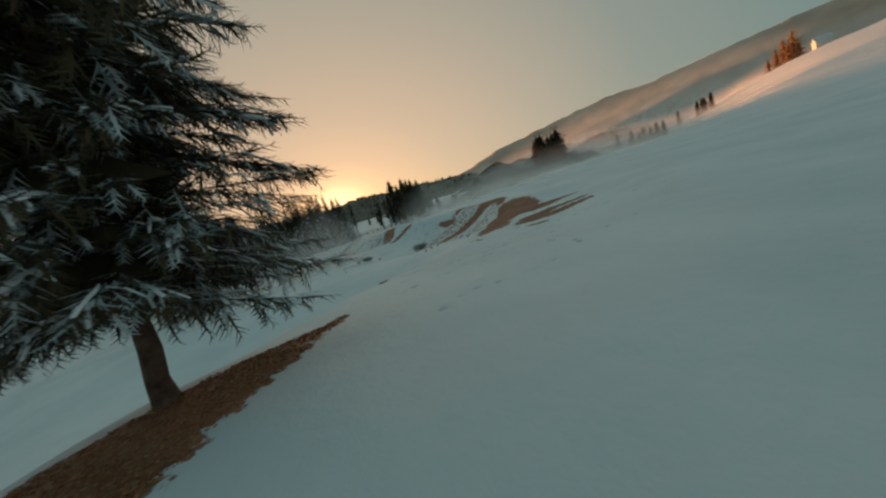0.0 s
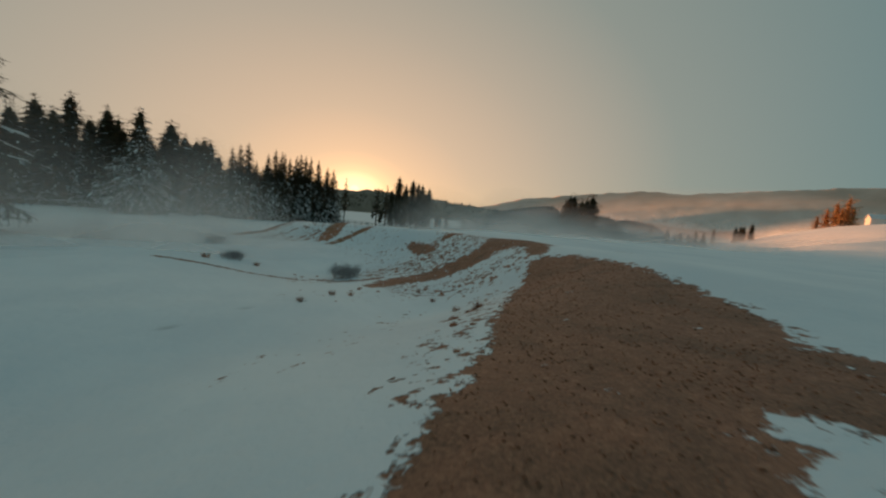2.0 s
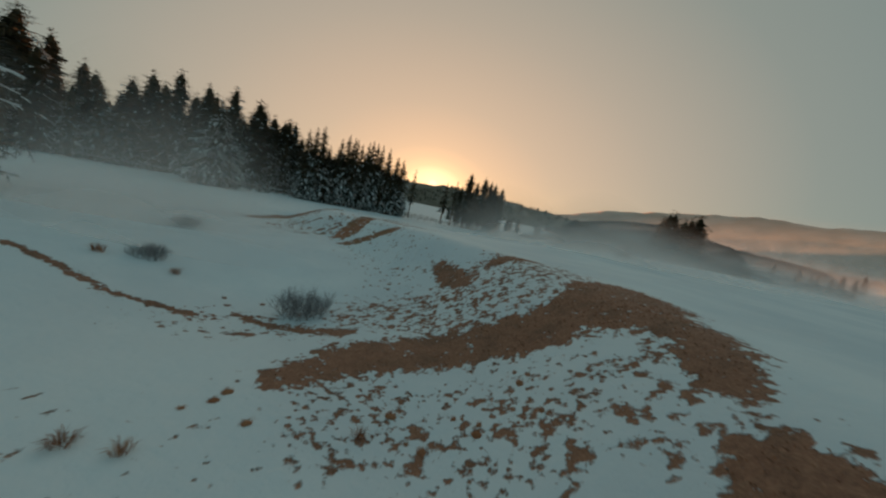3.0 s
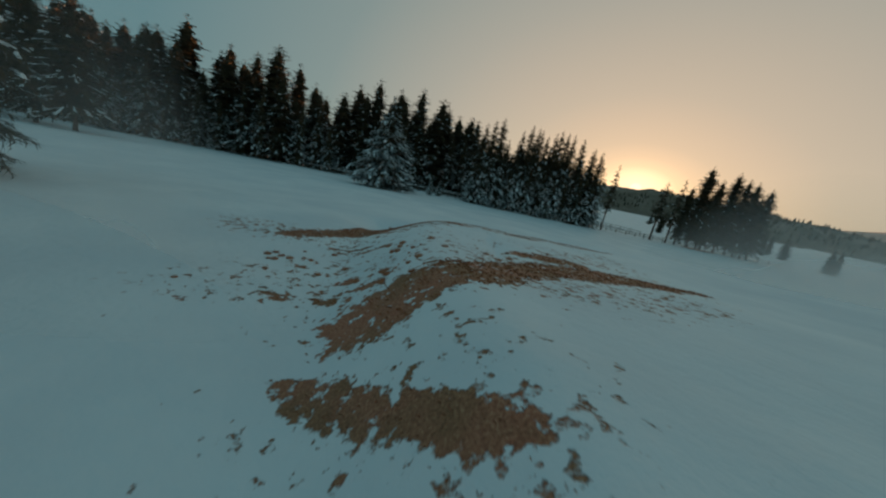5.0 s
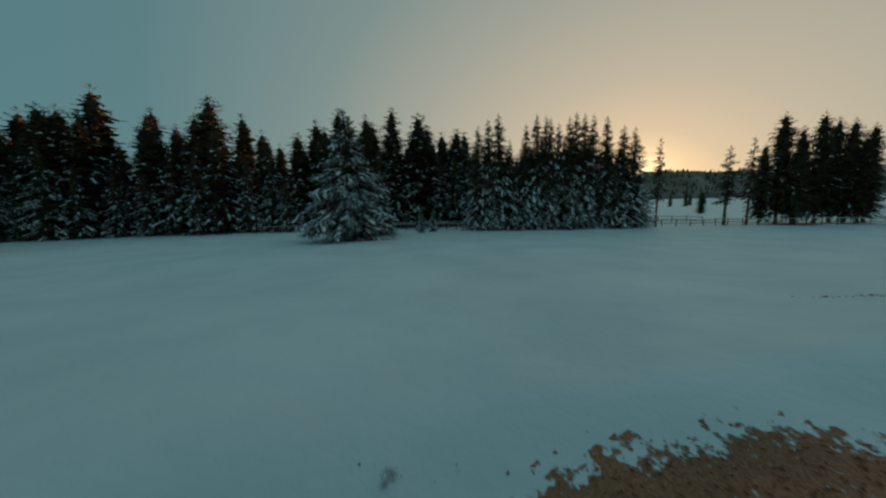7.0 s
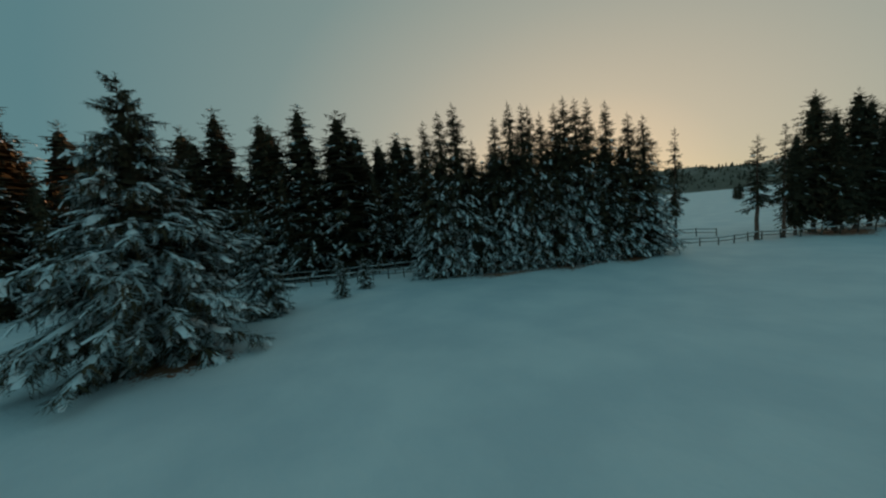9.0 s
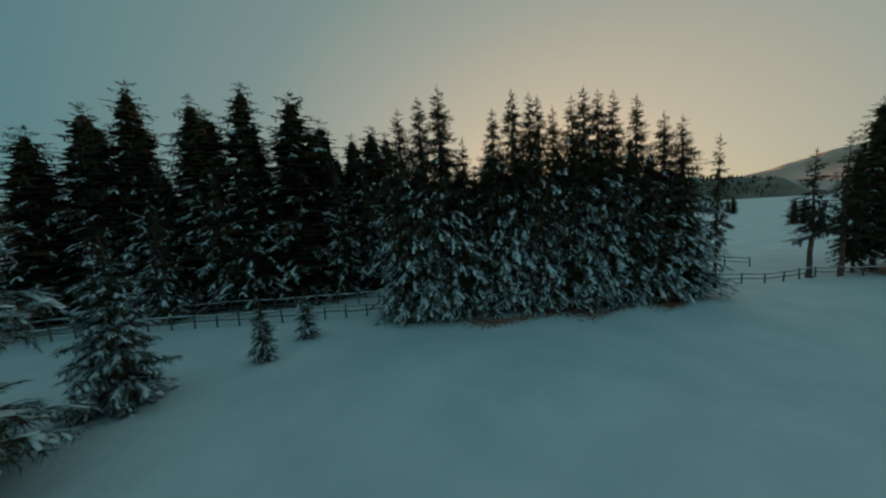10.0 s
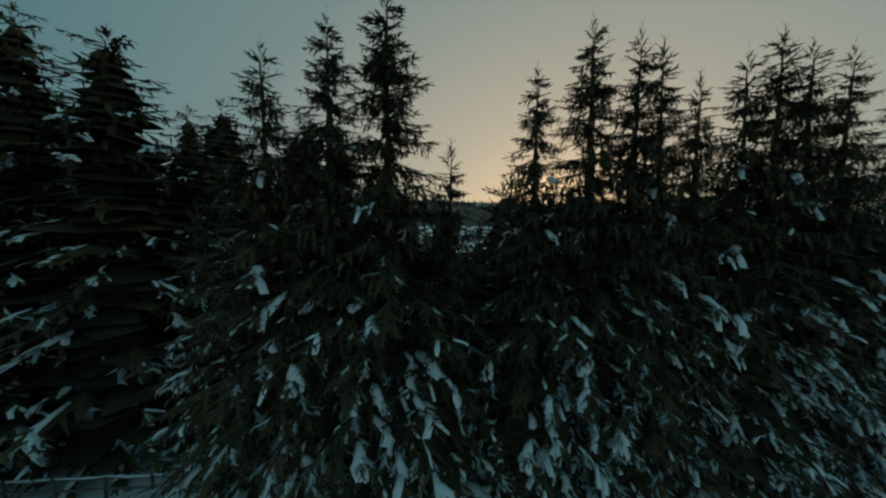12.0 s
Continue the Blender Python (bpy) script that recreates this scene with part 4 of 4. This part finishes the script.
# ---- golden larches by the house ----
M_LARCH = island_material("golden_bare_twigs", [(0.0, (0.42, 0.26, 0.13)), (0.6, (0.66, 0.42, 0.21)), (1.0, (0.78, 0.54, 0.3))], 0.85)
n, l = M_LARCH.node_tree.nodes, M_LARCH.node_tree.links
thin, both = n.new("ShaderNodeBsdfTranslucent"), n.new("ShaderNodeMixShader")     # low sun shines through the fine twigs
l.new(n["Principled BSDF"].inputs["Base Color"].links[0].from_socket, thin.inputs[0])
l.new(n["Principled BSDF"].outputs[0], both.inputs[1])
l.new(thin.outputs[0], both.inputs[2])
l.new(both.outputs[0], n["Material Output"].inputs[0])


larch = spruce("golden larch on the sunlit slope beside the house", seed=120, H=18.0, R=5.4, base=0.6, whorl=1.3, per=8, twigs=6, snow=0.0, frost=0.0, droop=0.2, width=2.4, feather=4, taper=0.42, point=2.6, ragged=0.25, core=0.3)
for piece in larch.children:
    if piece.name.startswith("crown"):
        piece.data.materials[0] = M_LARCH
        tagged(piece, "golden-brown needle branches")
plant(larch, [(*polar(a, d).xy, w, q, 1.5) for a, d, w, q in ((-46.9, 388, 0.0, 1.15), (-46.2, 392, 2.0, 1.0), (-45.6, 398, 4.0, 0.8), (-46.5, 380, 1.0, 0.75), (-47.3, 394, 5.0, 0.7), (-44.9, 392, 3.0, 0.55), (-59.0, 385, 1.0, 1.1), (-61.0, 380, 3.0, 1.0))], "larches on the slope")

# ---- bushes, grass ----
def bush(label, x, y, size, seed, stems=130, forks=3):
    """A rounded thicket of fine forking twigs."""
    rb = random.Random(seed)
    bits = []

    def grow(p, d, ln, r, level):
        q = p + d * ln + Vector((rb.uniform(-1, 1), rb.uniform(-1, 1), rb.uniform(-0.4, 0.4))) * ln * 0.18
        bits.append(tube([p, q], [r, r * 0.65], 3, False))
        if level:
            for _ in range(3):
                dd = (d + Vector((rb.uniform(-1, 1), rb.uniform(-1, 1), rb.uniform(-0.35, 0.8))) * 0.75).normalized()
                grow(p + (q - p) * rb.uniform(0.55, 1.0), dd, ln * rb.uniform(0.5, 0.8), r * 0.65, level - 1)

    for k in range(stems):
        a, e = rb.uniform(0, 6.28), rb.uniform(0.75, 1.5)
        d = Vector((math.cos(a) * math.cos(e), math.sin(a) * math.cos(e), math.sin(e)))
        w, r = rb.uniform(0, 6.28), size * 0.5 * math.sqrt(rb.random())
        grow(Vector((math.cos(w) * r, math.sin(w) * r, -0.03)), d, size * rb.uniform(0.2, 0.34), 0.006 * size, forks)
    b = tagged(new("bush", mesh_of("bush", *merge(bits), M_TWIG)), label, "bush")
    b.matrix_basis = Matrix.Translation((x, y, ground_z(x, y) - 0.03))


bush("leafless grey-brown thicket of twigs in the snow", -3.5, 30.9, 1.15, 1)
bush("leafless low shrub on the snowy bank", -8.6, 30.5, 0.8, 2, 150, 2)
bush("leafless low shrub with bare twigs", -12.5, 34.5, 0.9, 3, 150, 2)
bush("small leafless shrub at the foot of the bank", -18.7, 51.0, 0.25, 4, 60, 2)


def tuft_mesh(seed, n, h, spread):
    rt = random.Random(seed)
    verts, faces = [], []
    for k in range(n):
        a, r = rt.uniform(0, 6.28), spread * rt.random() ** 0.7
        x, y = math.cos(a) * r, math.sin(a) * r
        la = a + rt.uniform(-0.9, 0.9)
        ln = h * rt.uniform(0.5, 1.1)
        bend = rt.uniform(0.3, 1.3)
        w = rt.uniform(0.003, 0.007)
        sx, sy = -math.sin(la) * w, math.cos(la) * w
        o = len(verts)
        mx, my = x + math.cos(la) * ln * 0.3 * bend, y + math.sin(la) * ln * 0.3 * bend
        tx, ty = x + math.cos(la) * ln * 0.8 * bend, y + math.sin(la) * ln * 0.8 * bend
        verts += [(x - sx, y - sy, -0.03), (x + sx, y + sy, -0.03), (mx + sx, my + sy, ln * 0.6), (mx - sx, my - sy, ln * 0.6), (tx, ty, ln * (1.0 - 0.35 * bend))]
        faces += [(o, o + 1, o + 2, o + 3), (o + 3, o + 2, o + 4)]
    return verts, faces


rg = random.Random(77)
TUFTS = [mesh_of("grass_tuft", *tuft_mesh(200 + i, 70, 0.26, 0.13), M_STRAW) for i in range(3)]
for i, (x, y, s) in enumerate([(-2.4, 24.2, 0.6), (-1.5, 25.6, 0.6), (1.0, 25.8, 0.6), (1.7, 24.5, 0.65), (2.2, 23.6, 0.7), (0.4, 27.0, 0.55), (-2.0, 25.4, 0.7), (-9.2, 29.6, 1.1), (-7.4, 30.4, 0.9), (-16.0, 46.0, 0.6), (-12.6, 50.0, 0.4), (-9.2, 47.8, 0.45)]):
    tagged(new("grass_tuft", TUFTS[i % 3]), "tuft of dry straw-coloured grass in the snow", "grass", "dry grass tufts").matrix_basis = Matrix.LocRotScale((x, y, ground_z(x, y)), Euler((0, 0, rg.uniform(0, 6.28))), (s, s, s))


def tussock_mesh(seed):
    """A low mound of drooping dead grass."""
    rt = random.Random(seed)
    verts, faces = tuft_mesh(seed, 90, 0.2, 0.2)
    o = len(verts)
    for lev, (rr, zz) in enumerate(((0.24, -0.04), (0.17, 0.05), (0.08, 0.085))):
        for c in range(9):
            a = 6.283 * c / 9
            j = rt.uniform(0.75, 1.25)
            verts.append((math.cos(a) * rr * j, math.sin(a) * rr * j, zz * rt.uniform(0.8, 1.2)))
    for lev in range(2):
        for c in range(9):
            c2 = (c + 1) % 9
            faces.append((o + lev * 9 + c, o + lev * 9 + c2, o + lev * 9 + 9 + c2, o + lev * 9 + 9 + c))
    faces.append(tuple(o + 18 + c for c in range(9)))
    return verts, faces


TUSSOCKS = [mesh_of("grass_tussock", *tussock_mesh(300 + i), M_STRAW) for i in range(4)]
for ax, ay, bx, by, w, n in [(-13.5, 40.0, -9.6, 42.6, 1.6, 34), (-9.6, 41.0, -8.6, 46.0, 1.2, 26), (-2.5, 26.2, 2.6, 28.4, 0.7, 20), (-14.8, 46.0, -13.2, 49.6, 0.9, 12), (-5.5, 29.2, -2.0, 31.5, 1.2, 16), (-1.5, 31.5, 1.5, 35.5, 1.4, 26), (1.4, 19.5, 2.6, 25.5, 0.4, 14)]:
    for k in range(n):
        f, u = rg.random(), rg.gauss(0, 0.55) * w
        ln = math.hypot(bx - ax, by - ay)
        x, y = ax + (bx - ax) * f - (by - ay) / ln * u, ay + (by - ay) * f + (bx - ax) / ln * u
        q = rg.uniform(0.3, 0.9) * (0.6 if ax < -7 else 0.45)
        tagged(new("grass_tussock", TUSSOCKS[rg.randrange(4)]), "rust-brown tussock of dead grass poking through snow", "grass", "grass tussocks").matrix_basis = Matrix.LocRotScale((x, y, ground_z(x, y) - 0.01), Euler((0, 0, rg.uniform(0, 6.28))), (q, q, q * rg.uniform(0.8, 1.1)))


def matted_grass(label, chains, mat, seed, size=1.0, dense=130, rise=1.0):
    """Short flattened dead grass over thawed stretches."""
    r3 = np.random.default_rng(seed)
    verts, faces = [], []
    for chain in chains:
        for (ax, ay, aw), (bx, by, bw) in zip(chain, chain[1:]):
            ln = math.hypot(bx - ax, by - ay)
            nx, ny = -(by - ay) / ln, (bx - ax) / ln
            for k in range(int(ln * (aw + bw) * dense)):
                t, u = r3.uniform(-0.05, 1.05), r3.uniform(-1.0, 1.0)
                w = (aw + (bw - aw) * t) * 0.98
                x, y = ax + (bx - ax) * t + nx * u * w, ay + (by - ay) * t + ny * u * w
                a = r3.uniform(0, 6.28)
                l, wd, hh = size * r3.uniform(0.08, 0.22), size * r3.uniform(0.003, 0.008), rise * size * r3.uniform(0.012, 0.06)
                z = ground_z(x, y)
                o = len(verts)
                c, s = math.cos(a), math.sin(a)
                verts += [(x - s * wd, y + c * wd, z - 0.03), (x + s * wd, y - c * wd, z - 0.03), (x + c * l * 0.6, y + s * l * 0.6, z + hh), (x + c * l, y + s * l, z + hh * 0.6)]
                faces += [(o, o + 1, o + 2), (o, o + 2, o + 3)]
    tagged(new("matted_grass", mesh_of("matted_grass", verts, faces, mat)), label, "grass", kind="stuff")


matted_grass("flattened straw-brown dead grass on the thawed bank", FOURTH_BANK + FIFTH_BANK, M_STRAW, 4, 0.6, 170)
matted_grass("short brown dead grass under the first spruce", FIRST_BANK, M_STRAW, 6, 0.4, 900)
matted_grass("damp dark-brown flattened grass on thawed ground", SECOND_BANK + THIRD_BANK, M_WET, 5, 0.45, 150, 0.5)


# ---- ground mist in the low parts of the meadow, taller banks for haze ----
def mist_material():
    m = bpy.data.materials.new("mist_and_haze")
    m.use_nodes = True
    n, l = m.node_tree.nodes, m.node_tree.links
    n.clear()
    tc = n.new("ShaderNodeTexCoord")
    att = n.new("ShaderNodeAttribute")
    att.attribute_name = "mist_depth"
    wisps = noise_node(n, l, 0.05, 4, 0.55, tc.outputs["Object"])
    fac = maths(n, l, "MULTIPLY", att.outputs["Fac"], ramp(n, l, wisps.outputs[0], [(0.25, (0.45, 0.45, 0.45)), (0.65, (1, 1, 1))]).outputs[0])
    clear, white, lit, both, mix, end = (n.new("ShaderNode" + k) for k in ("BsdfTransparent", "BsdfDiffuse", "BsdfTranslucent", "MixShader", "MixShader", "OutputMaterial"))
    white.inputs[0].default_value = lit.inputs[0].default_value = (0.9, 0.9, 0.9, 1)
    both.inputs[0].default_value = 0.6
    l.new(white.outputs[0], both.inputs[1])
    l.new(lit.outputs[0], both.inputs[2])
    l.new(fac, mix.inputs[0])
    l.new(clear.outputs[0], mix.inputs[1])
    l.new(both.outputs[0], mix.inputs[2])
    l.new(mix.outputs[0], end.inputs[0])
    return m


M_MIST = mist_material()


def mist_bank(az, d, wide, high, deep, thick):
    """A lens of drifting mist, also used as a haze veil: rounded on both sides, thinning out to nothing at its rim."""
    c = polar(az, d)
    out = polar(az, 1.0)
    side = Vector((out.y, -out.x, 0))
    verts, faces, dens = [], [], []
    nu, nv = 32, 10
    for face in (1, -1):
        for j in range(nv + 1):
            v = j / nv
            for i in range(nu + 1):
                u = 2 * i / nu - 1
                swell = (1 - u * u) * math.sqrt(max(0.0, 1 - v * v))
                p = c + side * u * wide + out * (face * deep * swell + 0.15 * wide * u * u)
                top = high * (0.75 + 0.25 * math.sin(3.1 * u + d)) * math.sqrt(max(0.0, 1 - u * u))
                verts.append((p.x - c.x, p.y - c.y, ground_z(p.x, p.y) - 0.3 + (top + 0.3) * v))
                dens.append(thick * (1 - u * u) ** 1.2 * (1 - v) ** 1.3)
    n = (nu + 1) * (nv + 1)
    for f in (0, 1):
        for j in range(nv):
            for i in range(nu):
                q = (j * (nu + 1) + i, j * (nu + 1) + i + 1, (j + 1) * (nu + 1) + i + 1, (j + 1) * (nu + 1) + i)
                faces.append(tuple(k + f * n for k in (q if f == 0 else q[::-1])))
    me = mesh_of("mist_bank", verts, faces, M_MIST, True)
    at = me.attributes.new("mist_depth", "FLOAT", "POINT")
    at.data.foreach_set("value", dens)
    ob = tagged(new("mist_bank", me), "thin pale bank for ground mist and added haze", "mist", kind="stuff")
    ob.matrix_basis = Matrix.Translation((c.x, c.y, 0))


# the tall banks are added veils that imitate hazy air before forest and hill
MIST = [  # bearing, distance, half width, height, depth, thickness
    (24, 38, 8, 7.0, 2.5, 0.45), (19, 34, 6, 7.0, 2, 0.38), (29, 34, 7.5, 7.5, 2, 0.4), (34, 29, 6, 7.0, 2, 0.31),
    (-8, 52, 9, 5.0, 3, 0.5), (-15, 60, 12, 6.0, 4, 0.45), (-25, 78, 20, 7.0, 5, 0.4),
    (-1, 72, 15, 9.0, 5, 0.55), (-9, 88, 24, 9.0, 6, 0.36), (-12, 110, 30, 5.0, 8, 0.3), (-21, 135, 58, 4.5, 10, 0.14),
    (-33, 185, 48, 13.0, 10, 0.5), (-30, 230, 105, 18.0, 20, 0.55), (-26, 380, 180, 30.0, 30, 0.6), (-30, 950, 620, 125.0, 60, 0.55),
]
for az, d, wide, high, deep, thick in MIST:
    mist_bank(az, d, wide, high, deep, thick)

# the sun itself, low over the ridge
bm = bmesh.new()
bmesh.ops.create_icosphere(bm, subdivisions=3, radius=52.0)
me = bpy.data.meshes.new("setting_sun")
bm.to_mesh(me)
bm.free()
glow = bpy.data.materials.new("sun_surface")
glow.use_nodes = True
glow.node_tree.nodes.clear()
em = glow.node_tree.nodes.new("ShaderNodeEmission")
em.inputs[0].default_value, em.inputs[1].default_value = (1.0, 0.62, 0.36, 1), 1.7
om = glow.node_tree.nodes.new("ShaderNodeOutputMaterial")
glow.node_tree.links.new(em.outputs[0], om.inputs[0])
me.materials.append(glow)
disc = tagged(new("setting_sun", me), "low orange sun setting at the ridge", "sun", kind="structure")
disc.matrix_basis = Matrix.Translation(polar(17.6, 4000, 4000 * math.tan(radians(3.9))))
